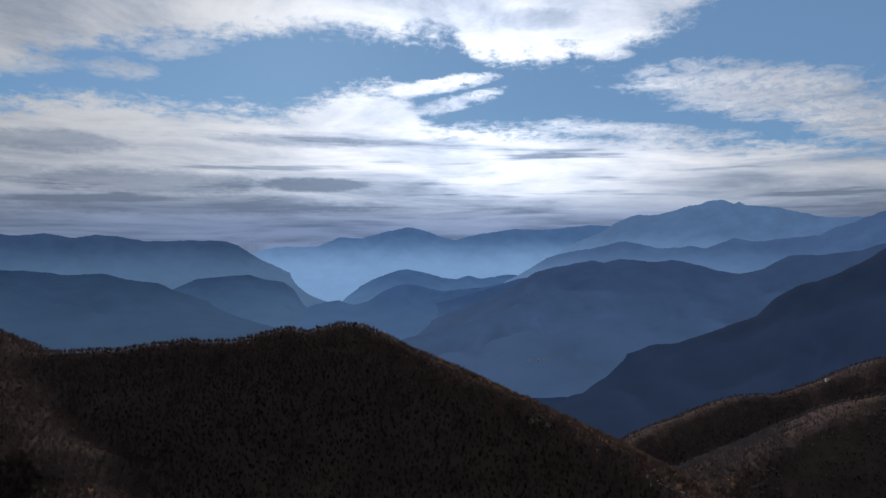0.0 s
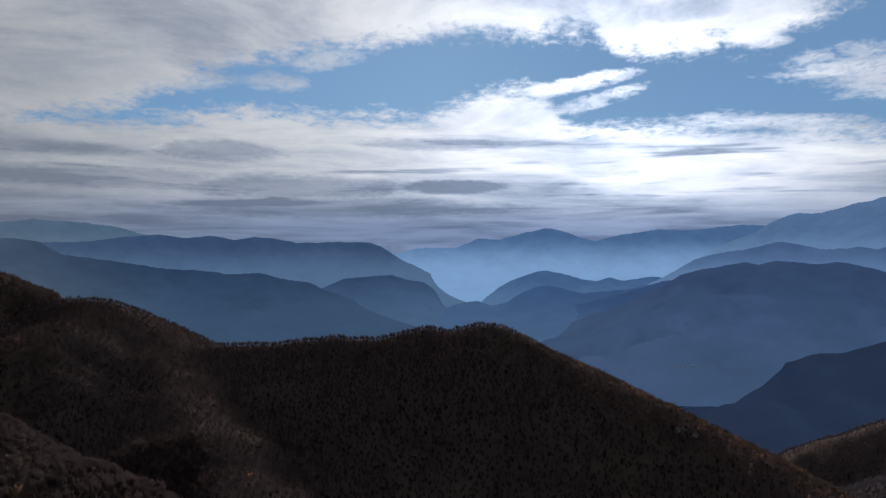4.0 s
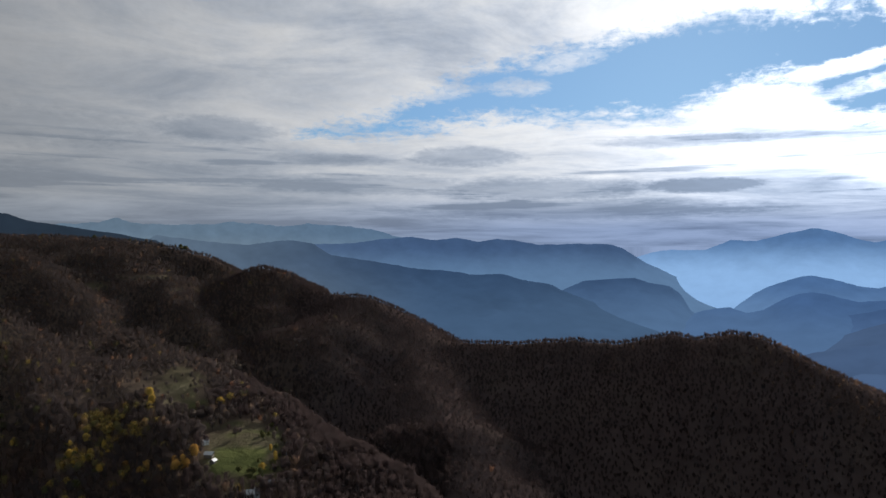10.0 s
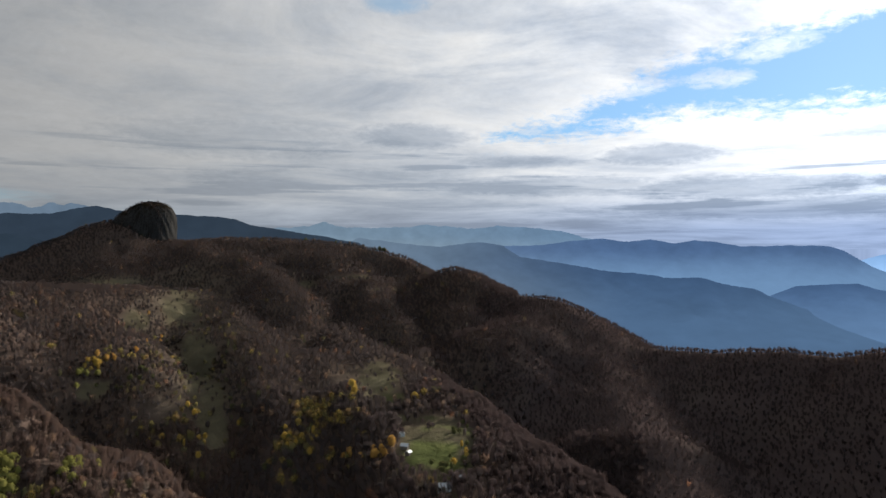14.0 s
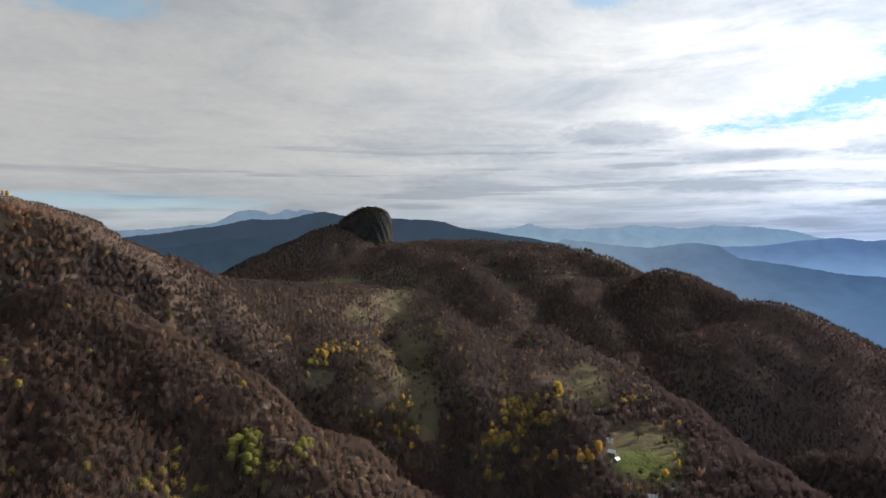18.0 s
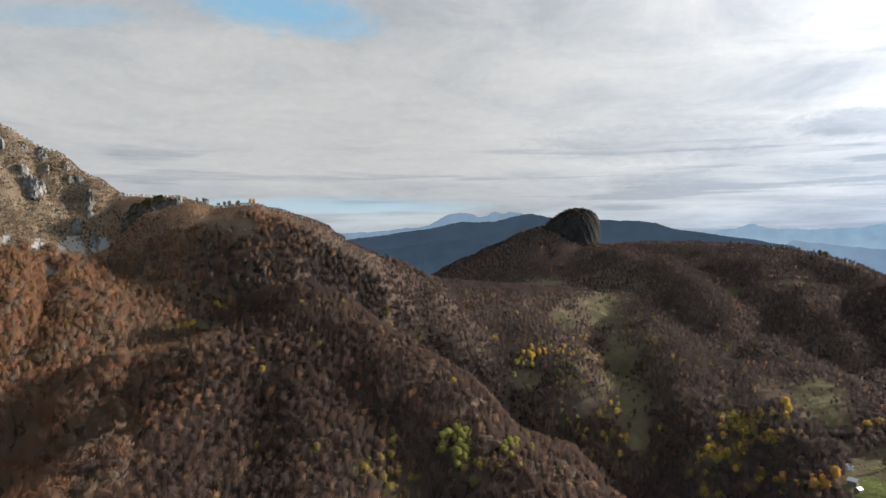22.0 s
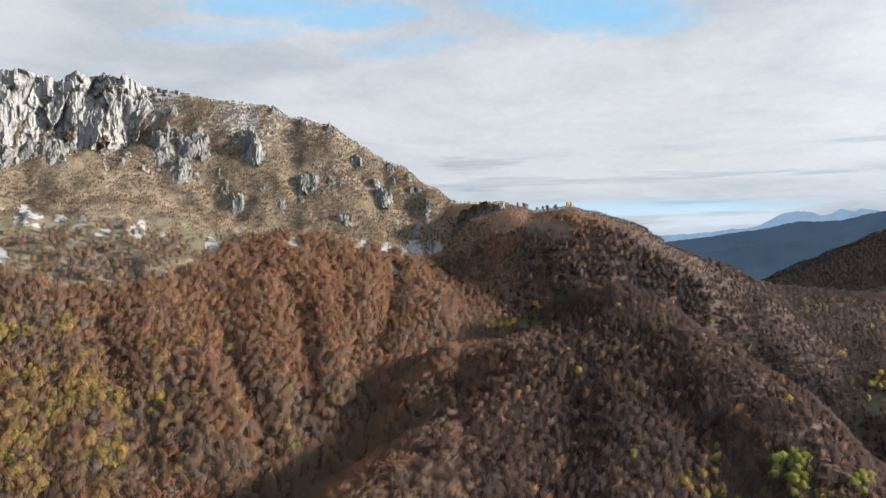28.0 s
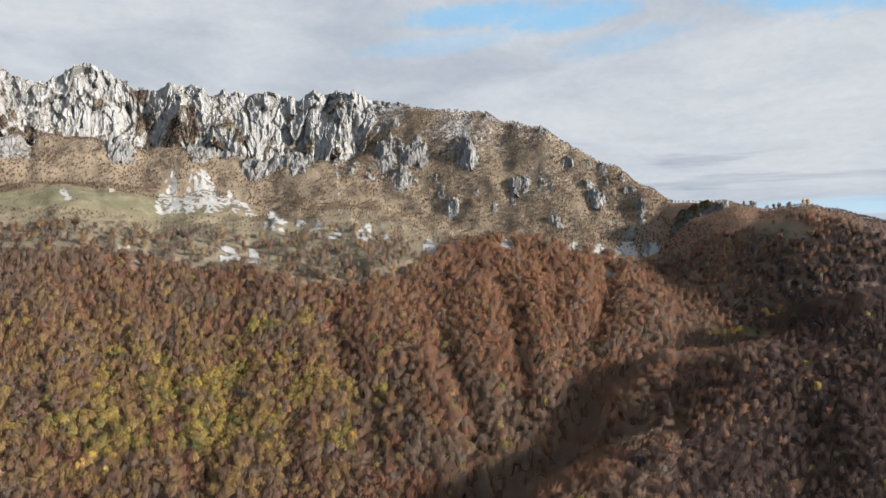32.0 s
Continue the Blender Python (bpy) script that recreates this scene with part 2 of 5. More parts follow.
def bark_material():
    m, n, b = material("grey_bark", 0.9)
    n.put(b.inputs["Base Color"], n.ramp(n.noise(place(n), 2.0, 5.0), [(0.3, (0.09, 0.075, 0.06)), (0.7, (0.26, 0.235, 0.20))]))
    return m


def rock_material(name="limestone", dark=0.80, moss=0.3):
    m, n, b = material(name, 0.9)
    pos = place(n)
    col, h = stone_colour(n, pos)
    up = n.add("ShaderNodeSeparateXYZ")
    n.put(up.inputs[0], n.add("ShaderNodeNewGeometry").outputs["Normal"])
    g = n.math("ADD", up.outputs[2], n.math("MULTIPLY", n.math("SUBTRACT", n.noise(pos, 0.12, 5.0), 0.5), 1.6))
    col = n.mix(n.step(g, 0.95 - moss, 1.15 - moss), col, n.ramp(n.noise(pos, 0.3), [(0.3, (0.06, 0.05, 0.024)), (0.7, (0.15, 0.115, 0.055))]))
    brush = n.ramp(n.noise(pos, 0.25, 6.0, 0.7), [(0.3, (0.065, 0.055, 0.042)), (0.5, (0.120, 0.102, 0.074)), (0.7, (0.180, 0.154, 0.105))])
    k = n.math("ADD", attr(n, "scrub").outputs["Fac"], n.math("MULTIPLY", n.math("SUBTRACT", n.noise(pos, 0.15, 6.0, 0.7), 0.5), 1.1))
    col = n.mix(n.step(k, 0.42, 0.62), col, brush)
    col = n.mix(1.0, col, (dark, dark, dark), "MULTIPLY")
    n.put(b.inputs["Base Color"], col)
    bump(n, b, h, 1.6, 0.5)
    return m


def plain(name, c1, c2, scale=1.0, rough=0.8):
    m, n, b = material(name, rough)
    f = n.noise(place(n), scale, 5.0, 0.6)
    n.put(b.inputs["Base Color"], n.mix(f, c1, c2))
    bump(n, b, f, 0.05, 0.4)
    return m


GROUND, LEAF, BARK, ROCK = ground_material(), leaf_material(), bark_material(), rock_material("limestone", 0.68)
SCREE = plain("pale_scree", (0.13, 0.127, 0.12), (0.27, 0.263, 0.25), 0.35, 0.95)


# ------------------------------------------------------------------ noise on arrays
def lattice(ix, iy, seed):
    h = (ix.astype(np.int64) * 374761393 + iy.astype(np.int64) * 668265263 + seed * 1274126177) & 0xFFFFFFFF
    h = ((h ^ (h >> 13)) * 1103515245) & 0xFFFFFFFF
    h = ((h ^ (h >> 16)) * 2654435761) & 0xFFFFFFFF
    return ((h >> 8) & 0xFFFF) / 65535.0


def value(x, y, seed):
    ix, iy = np.floor(x), np.floor(y)
    fx, fy = x - ix, y - iy
    fx, fy = fx * fx * (3 - 2 * fx), fy * fy * (3 - 2 * fy)
    a, b = lattice(ix, iy, seed), lattice(ix + 1, iy, seed)
    c, d = lattice(ix, iy + 1, seed), lattice(ix + 1, iy + 1, seed)
    return (a + (b - a) * fx) * (1 - fy) + (c + (d - c) * fx) * fy


def fbm(x, y, seed=0, octaves=4):
    out, amp, tot = 0.0, 1.0, 0.0
    for k in range(octaves):
        out, tot = out + amp * value(x * 2 ** k + 17.3 * k, y * 2 ** k - 9.1 * k, seed + k), tot + amp
        amp *= 0.5
    return out / tot * 2 - 1


def ridged(x, y, seed=0, octaves=3):
    out, amp, tot = 0.0, 1.0, 0.0
    for k in range(octaves):
        out, tot = out + amp * (1 - np.abs(value(x * 2 ** k, y * 2 ** k, seed + k) * 2 - 1)), tot + amp
        amp *= 0.5
    return out / tot


def blocks(u, v, seed):
    """Angular facets: each cell of a jittered lattice is a tilted plane. Height and a random number for each place."""
    iu, iv = np.floor(u), np.floor(v)
    best, out, tag = np.full(u.shape, 1e9), np.zeros(u.shape), np.zeros(u.shape)
    for du in (-1, 0, 1):
        for dv in (-1, 0, 1):
            cu, cv = iu + du, iv + dv
            pu, pv = cu + lattice(cu, cv, seed), cv + lattice(cu, cv, seed + 1)
            d = np.hypot(u - pu, v - pv)
            near = d < best
            a, b, c = lattice(cu, cv, seed + 2), lattice(cu, cv, seed + 3), lattice(cu, cv, seed + 4)
            out = np.where(near, (a - 0.5) + 1.1 * (b - 0.5) * (u - pu) + 0.9 * (c - 0.5) * (v - pv), out)
            best, tag = np.where(near, d, best), np.where(near, a, tag)
    return out, tag


# ------------------------------------------------------------------ the lie of the land
# crest lines as (bearing, range, height angle); fall: (distance from the crest, drop)
STEEP = [(0, 0), (150, 85), (400, 230), (900, 480), (3000, 1500)]
GENTLE = [(0, 0), (120, 30), (300, 95), (700, 330), (3000, 1500)]
CLIFF = [(0, 0), (60, 75), (190, 200), (270, 222), (400, 282), (700, 455), (3000, 1700)]
SPUR = [(0, 0), (25, 9), (70, 42), (150, 108), (300, 228), (600, 470), (3000, 1900)]
SHELF = [(0, 0), (35, 4), (60, 14), (110, 58), (200, 150), (400, 330), (3000, 1900)]
RIB = [(0, 0), (60, 22), (140, 70), (400, 260), (3000, 1700)]
HILL = [(0, 0), (40, 20), (120, 124), (190, 182), (400, 300), (900, 590), (3000, 1900)]
KNOLL = [(0, 0), (40, 12), (90, 42), (200, 120), (400, 260), (3000, 1900)]
CRESTS = [
    # the ridge that runs down from the plateau past two knolls to the low saddle and its tip
    (STEEP, [(56.0, 1575, 0.5), (53.6, 1540, 0.3), (51.4, 1500, -0.1), (50.0, 1480, -0.5), (49.0, 1450, -1.0), (48.0, 1430, -1.7), (46.4, 1330, -2.2), (45.2, 1300, -1.6), (44.1, 1280, -1.8), (42.7, 1250, -2.8), (41.1, 1210, -3.4), (38.8, 1180, -3.7),
             (37.3, 1150, -4.0), (36.0, 1120, -4.7), (34.6, 1090, -5.8), (31.3, 1060, -7.3), (29, 1050, -7.6), (24.5, 1040, -7.6), (21.3, 1030, -7.3), (20.1, 1030, -7.2), (17, 1020, -7.4), (13.8, 1005, -6.8),
             (12.5, 1000, -6.5), (10.7, 990, -6.8), (9.3, 985, -6.4), (8.2, 980, -6.2), (7.3, 975, -6.3), (5.7, 955, -7.0), (3.9, 940, -7.9), (0, 905, -9.7), (-5.4, 850, -11.8), (-10, 800, -13.9),
             (-12.6, 770, -15.1), (-18.7, 700, -18.6), (-24, 660, -23)]),
    (GENTLE, [(57.1, 1590, 0.6), (59.8, 1630, 0.8), (63.5, 1700, 0.8), (66.7, 1800, 0.5)]),
    (RIB, [(66.7, 1830, 0.5), (69.0, 1900, 1.0), (71.4, 1900, 2.0), (73.2, 1885, 1.1), (75.5, 1860, 0.0), (77.3, 1830, -0.9), (79.5, 1780, -1.9)]),
    (GENTLE, [(69.2, 1880, 0.6), (69.5, 1700, -0.6), (70.5, 1500, -1.9)]),
    # wooded shoulder in front of the dome
    (KNOLL, [(84.0, 1010, -1.0), (82.5, 1040, -1.9), (79.0, 1100, -2.4), (75.5, 1140, -2.6), (72.5, 1200, -2.8), (69.0, 1260, -2.9), (66.0, 1300, -3.1)]),
    (SHELF, [(57, 1150, -5.6), (55.3, 1000, -7.3), (52.7, 850, -9.0), (49.3, 720, -11.2), (46.6, 620, -13.6), (44.6, 560, -15.2), (42.5, 510, -17.2), (40.0, 460, -19.5)]),
    (RIB, [(64, 1300, -3.4), (61.5, 1000, -6.4), (59.5, 800, -10), (57, 660, -14.6), (55.5, 570, -19)]),
    (RIB, [(76.5, 1100, -3.2), (72.5, 960, -5.9), (68.5, 850, -9.2), (65, 740, -13.2), (63, 660, -17)]),
    (RIB, [(63, 1650, 0.3), (60.5, 1380, -1.4), (58, 1180, -3.8), (56, 1020, -6.6)]),
    (RIB, [(57, 1570, 0.1), (53.5, 1330, -2.0), (49.5, 1130, -5.0), (46.5, 980, -8.2)]),
    (RIB, [(45.2, 1300, -1.9), (44.8, 1150, -4.6), (42, 1020, -8.4), (40, 880, -13)]),
    (KNOLL, [(37.5, 1150, -4.2), (39.5, 1050, -5.6), (42.0, 1000, -6.4), (44.5, 960, -7.6)]),
    # the wooded hill by the saddle, and the spur that falls from it towards the valley
    (HILL, [(100.5, 980, 4.2), (99.4, 950, 4.0), (97.6, 940, 3.6), (95, 930, 3.9), (93.6, 930, 3.6), (92.3, 930, 3.2), (91.3, 930, 2.5), (90.3, 930, 1.8), (88.4, 940, 1.1), (86.7, 960, 0.3), (84.2, 1000, -1.0), (82.5, 1040, -1.9)]),
    (SPUR, [(92.6, 810, -4.0), (91.9, 780, -3.3), (91.3, 750, -2.9), (92.6, 715, -4.6), (94.6, 690, -5.7), (97.2, 650, -7.0), (99.2, 570, -10.3), (101.8, 500, -13.9), (106.0, 430, -17.0), (110.7, 370, -20.5)]),
    (SHELF, [(97.2, 655, -7.0), (100.6, 665, -7.5), (104.0, 655, -8.9)]),
    (SPUR, [(91.3, 750, -3.2), (88.7, 705, -4.6), (86.3, 665, -6.0), (83.6, 625, -7.9), (80.2, 585, -10.2), (77.2, 550, -12.6), (74.6, 505, -15.6), (72.6, 460, -19)]),
    (SPUR, [(91.3, 745, -3.2), (91.3, 640, -7.4), (91, 540, -12.0), (91.5, 450, -17.5), (93, 360, -25)]),
    (CLIFF, [(100.5, 980, 4.2), (104.4, 1020, 4.4), (106.2, 1040, 5.6), (109, 1080, 7.3), (111.7, 1100, 8.7), (114.4, 1120, 10.3), (117.8, 1150, 11.0), (119, 1160, 11.6), (123, 1180, 11.8),
             (126.5, 1200, 11.9), (128.5, 1205, 12.2), (130.4, 1210, 12.8), (133, 1218, 12.7), (134, 1222, 12.0), (135.2, 1225, 12.4), (138.3, 1230, 12.6), (140.8, 1236, 12.2), (142.2, 1240, 12.9), (143.7, 1243, 12.4), (144.6, 1246, 11.9),
             (147, 1250, 12.5), (147.7, 1250, 13.0), (149.4, 1250, 13.2), (150.9, 1248, 12.5), (152, 1246, 11.7), (154.6, 1240, 12.5), (165, 1230, 13.28), (180, 1250, 12.28), (200, 1300, 9.28)]),
    (RIB, [(132, 960, 0.3), (130.5, 900, -2.3), (128.5, 790, -6.2), (126, 690, -11), (124, 600, -16)]),
    (RIB, [(152, 950, 0), (149, 840, -4), (146, 720, -9), (142, 600, -16)]),
    (RIB, [(117, 900, -1.4), (116, 800, -5), (114.5, 700, -10), (113, 640, -14)]),
    (RIB, [(36.0, 1130, -5.0), (33.5, 960, -8.9), (31.2, 800, -13.0), (29.3, 700, -17.0), (28.2, 640, -20)]),
    (RIB, [(3, 930, -9), (4, 850, -12.5), (5, 780, -16.5)]),
    (STEEP, [(-45, 1700, -3), (-32.4, 1500, -7.5), (-28.7, 1430, -9.4), (-25.8, 1390, -10.7), (-23.1, 1350, -11.0), (-18.6, 1270, -13.1), (-14.4, 1210, -15.4), (-11, 1170, -18)]),
    (STEEP, [(-45, 1300, -6), (-32.4, 1150, -10.0), (-28.3, 1080, -12.4), (-26.5, 1050, -13.8), (-22.7, 1000, -17.4), (-18, 960, -20)]),
]
FLOOR = -400.0


def land(x, y, carved=True):
    """Height over arrays of places, and the distance from the crest that shapes each."""
    z = np.full(x.shape, FLOOR) + 14 * fbm(x / 300, y / 300, 3)
    near = np.full(x.shape, 400.0)
    for number, (fall, pts) in enumerate(CRESTS):
        w = np.array([spot(*p) for p in pts])
        w[:, 2] -= EYE
        best, dist, along, run = np.full(x.shape, -1e9), np.zeros(x.shape), np.zeros(x.shape), 0.0
        fd, fz = np.array(fall, float).T
        for a, b in zip(w[:-1], w[1:]):
            d = b - a
            q = d[:2] @ d[:2]
            t = np.clip(((x - a[0]) * d[0] + (y - a[1]) * d[1]) / q, 0, 1)
            dd = np.hypot(x - a[0] - t * d[0], y - a[1] - t * d[1])
            h = a[2] + t * d[2] - np.interp(np.sqrt(dd * dd + 400) - 20, fd, fz)
            up = h > best
            best, dist, along = np.where(up, h, best), np.where(up, dd, dist), np.where(up, run + t * math.sqrt(q), along)
            run += math.sqrt(q)
        if fall is CLIFF:   # the summit wall stands in front of this hollow
            bb = np.degrees(np.arctan2(-x, y))
            bb = np.where(bb < -60, bb + 360, bb)
            best = best - 68 * np.clip((bb - 126.5) / 3.5, 0, 1) * np.exp(-((dist - 45) / 60) ** 2)
        flank = np.clip(dist / 130, 0, 1)
        steps = 0.35 if number == 0 else 1.0
        if fall is CLIFF:
            run_ = np.radians(np.where(np.degrees(np.arctan2(-x, y)) < -60, np.degrees(np.arctan2(-x, y)) + 360, np.degrees(np.arctan2(-x, y)))) * 1050
        else:
            lead = (w[-1] - w[0])[:2] / np.hypot(*(w[-1] - w[0])[:2])
            run_ = (x - w[0][0]) * lead[0] + (y - w[0][1]) * lead[1]
        run_ = run_ + 70 * fbm(x / 170, y / 170, 33, 3) + 0.3 * dist
        steps = 0.7 if fall is CLIFF else steps
        best = best + flank * steps * (5 * (ridged(run_ / 40, dist / 330, 140 + number) - 0.6) + 15 * (ridged(run_ / 85, dist / 420, 40 + number) - 0.6) + 4 * fbm(x / 48, y / 48, 70 + number, 3))
        k = 16.0
        h = np.maximum(k - np.abs(z - best), 0) / k
        near = np.where(best > z, dist, near)
        z = np.maximum(z, best) + h * h * k / 4
    for w, depth, wide in TRENCHES if carved else ():
        dd = np.full(x.shape, 1e9)
        for a, b in zip(w[:-1], w[1:]):
            d = b - a
            t = np.clip(((x - a[0]) * d[0] + (y - a[1]) * d[1]) / (d @ d), 0, 1)
            dd = np.minimum(dd, np.hypot(x - a[0] - t * d[0], y - a[1] - t * d[1]))
        z = z - depth * np.clip(1.08 - np.sqrt(dd * dd + 9) / wide, 0, 1) ** 1.3
    bb = np.degrees(np.arctan2(-x, y))
    z = z + (2.2 + 4.0 * np.clip((bb - 104) / 6, 0, 1) * np.clip((np.hypot(x, y) - 850) / 60, 0, 1)) * fbm(x / 22, y / 22, 5, 4) - 6.0 + 9 * np.clip(near / 110, 0, 1) * fbm(x / 105, y / 105, 6, 4)
    flat = np.exp(-(((bb - 148) / 10) ** 2 + ((np.hypot(x, y) - 955) / 42) ** 2))
    return z + EYE - 7 * flat * fbm(x / 22, y / 22, 5, 4), near


# stream gullies as (bearing, height angle) down the slope, depth and half width
GULLIES = [
    ([(131.1, -5.1), (130.6, -8.7), (128.8, -12.3), (127.8, -15.8)], 20, 34),
    ([(117.3, -2.4), (116.8, -5.1), (115.9, -7.8), (115.4, -10.9), (115.9, -14.9)], 18, 30),
    ([(122.4, -7.0), (121.7, -9.7), (119.6, -13.2), (119.1, -15.8)], 15, 26),
    ([(104.9, -7.6), (107.4, -9.4), (109.6, -11.2), (111.9, -13.4), (113.7, -16.0), (115.0, -18.8)], 24, 40),
    ([(138.5, -10.3), (139.3, -13.6), (141.4, -17.5)], 14, 26),
    ([(108.9, -1.6), (109.2, -4.4), (110.3, -8.0), (111.6, -11.0)], 18, 32),
    ([(134.6, -13.9), (134.1, -18.0)], 10, 20),
    ([(113.2, -4.1), (112.3, -6.8), (112.7, -10.4)], 12, 26),
    ([(94.5, -8.1), (95.0, -12.1), (93.4, -16.9)], 5, 30),
    ([(88.6, -3.4), (86.3, -4.8), (83.4, -6.5), (79.9, -8.8), (76.4, -10.6), (74.6, -12.4), (72.7, -14.6)], 30, 55),
    ([(64.9, -9.1), (63.0, -11.7), (62.1, -16.1), (63.0, -19.0)], 14, 40),
    ([(54.4, -8.1), (52.7, -10.7), (50.4, -12.8)], 8, 40),
    ([(53.4, -2.6), (55.3, -5.8), (57.1, -8.1)], 16, 45),
    ([(70.9, -5.4), (68.1, -7.3), (64.9, -9.1)], 16, 45),
    ([(48.4, -5.2), (46.0, -8.5), (42.8, -11.6)], 20, 45),
]
TRENCHES = []
for path, depth, wide in GULLIES:
    line = []
    for b, e in path:
        hx, hy = heading(b)
        r = np.arange(320, 1700, 4.0)
        k = np.argmax(np.degrees(np.arctan2(land(hx * r, hy * r, False)[0] - EYE, r)) >= e)
        line.append(np.array((hx * r[k], hy * r[k])))
    TRENCHES.append((line, depth * 0.55, wide * 0.75))


def polar(x, y):
    return np.degrees(np.arctan2(-x, y)), np.hypot(x, y)


def blob(b, r, b0, r0, wb, wr):
    return np.exp(-(((b - b0) / wb) ** 2 + ((r - r0) / wr) ** 2))


def covers(x, y, z):
    """How far the ground is dry grass, green grass and bare rock."""
    b, r = polar(x, y)
    e = np.degrees(np.arctan2(z - EYE, r))
    n = fbm(x / 60, y / 60, 11, 4)
    b = np.where(b < -60, b + 360, b)
    line = np.interp(b, [100, 106, 109, 112.6, 117, 120, 122.3, 126, 130.5, 133.4, 136.7, 146, 160], [990, 905, 862, 880, 886, 880, 838, 770, 745, 735, 760, 785, 785])
    cliffs = np.clip((b - 102) / 5, 0, 1) * np.clip((r - line - 25 * n - 70 * fbm(x / 90, y / 90, 17, 3)) / 50, 0, 1)
    dry = (0.72 + 0.28 * np.clip((970 - r) / 90, 0, 1) * np.clip((b - 116) / 6, 0, 1)) * cliffs
    pasture = blob(b, r, 148, 955, 10, 42)
    dry = np.maximum(dry, np.clip(pasture * 1.6, 0, 1))
    gully = np.clip(1.4 * blob(b, e, 65.5, -8, 3.2, 5.5) + 1.2 * blob(b, e, 67, -4, 2.5, 1.5) + blob(b, e, 53, -10.5, 2.5, 2) + 0.6 * n, 0, 1) * (r < 1500)
    dry = np.maximum(dry, 0.42 * gully)
    dry = np.maximum(dry, 0.8 * np.clip(1.6 * blob(b, e, 71.5, -2.5, 2.2, 0.35) + 1.5 * blob(b, e, 96.8, 1.6, 1.7, 0.6) + blob(b, e, 51.5, -11, 2.0, 1.4), 0, 1))
    dry = np.maximum(dry, 0.32 * clearings(b, e, x, y) * (b < 101))
    green = np.clip(1.6 * blob(b, e, 46.6, -16.6, 2.9, 2.6) + 0.9 * blob(b, e, 50.5, -12.2, 1.6, 1.6) + 0.8 * n + 1.1 * fbm(x / 18, y / 18, 19, 3) - 0.3, 0, 1) * (r < 900) * (blob(b, e, 47.5, -15.5, 6, 5) > 0.3)
    green = np.maximum(green, 0.28 * clearings(b, e, x, y) * (b < 76))
    green = np.maximum(green, 0.22 * np.clip(pasture * 1.6, 0, 1))
    green = np.maximum(green, 0.5 * np.clip(blob(b, e, 98.5, -6.0, 2.6, 0.5) * 1.5, 0, 1))
    steep = np.clip((e - 6.5) / 4, 0, 1) * np.clip((b - 112) / 8, 0, 1)
    rock = cliffs * (0.25 + 0.2 * steep) * (1 - np.clip(pasture * 1.6, 0, 1)) + 0.25 * cliffs * n
    return dry, green, np.clip(rock, 0, 1)


# clearings as (bearing, height angle, half width, half height)
CLEARINGS = [(96.9, 2.0, 2.0, 0.5), (99.0, -6.3, 2.6, 0.32), (102.4, 3.2, 2.0, 0.9), (71.3, -2.7, 1.8, 0.25), (66.6, -4.5, 1.2, 1.6), (65.4, -8.5, 1.1, 2.6), (64.2, -13.0, 1.0, 2.6), (51.4, -10.4, 1.8, 1.3), (46.6, -15.6, 2.8, 2.2),
             (53.4, -2.4, 2.2, 0.16), (50.5, -3.4, 1.6, 0.14), (72.5, -10.4, 1.2, 0.7), (57.0, -3.0, 0.8, 0.3), (70.0, -5.6, 0.9, 0.9)]


def clearings(b, e, x, y):
    """How far the trees stand back."""
    best, rim = np.zeros(b.shape), fbm(x / 26, y / 26, 61, 4)
    for b0, e0, wb, we in CLEARINGS:
        best = np.maximum(best, np.clip(1.7 - 1.2 * (((b - b0) / wb) ** 2 + ((e - e0) / we) ** 2) + 1.5 * rim, 0, 1))
    return best


def stand_shade(x, y, z):
    """How far the wood is leafless and has shade put into its colour: the spur and the hills towards the sunny side."""
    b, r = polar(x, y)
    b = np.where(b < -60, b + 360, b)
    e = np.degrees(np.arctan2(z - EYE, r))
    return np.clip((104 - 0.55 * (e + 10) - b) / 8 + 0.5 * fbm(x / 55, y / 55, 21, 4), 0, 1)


def mesh_from(name, verts, faces, mats, smooth=True):
    me = bpy.data.meshes.new(name)
    faces = np.asarray(faces)
    k = faces.shape[1]
    me.vertices.add(len(verts))
    me.vertices.foreach_set("co", np.asarray(verts, np.float32).ravel())
    me.loops.add(faces.size)
    me.loops.foreach_set("vertex_index", faces.astype(np.int32).ravel())
    me.polygons.add(len(faces))
    me.polygons.foreach_set("loop_start", np.arange(0, faces.size, k, dtype=np.int32))
    me.polygons.foreach_set("use_smooth", np.full(len(faces), smooth))
    me.update(calc_edges=True)
    for m in mats if isinstance(mats, (list, tuple)) else [mats]:
        me.materials.append(m)
    return me


def grid_faces(nu, nv, wrap=False):
    i, j = np.meshgrid(np.arange(nu if wrap else nu - 1), np.arange(nv - 1), indexing="ij")
    i2 = (i + 1) % nu
    return np.stack([i * nv + j, i2 * nv + j, i2 * nv + j + 1, i * nv + j + 1], -1).reshape(-1, 4)


def float_attr(me, name, values):
    a = me.attributes.new(name, "FLOAT", "POINT")
    a.data.foreach_set("value", np.asarray(values, np.float32))


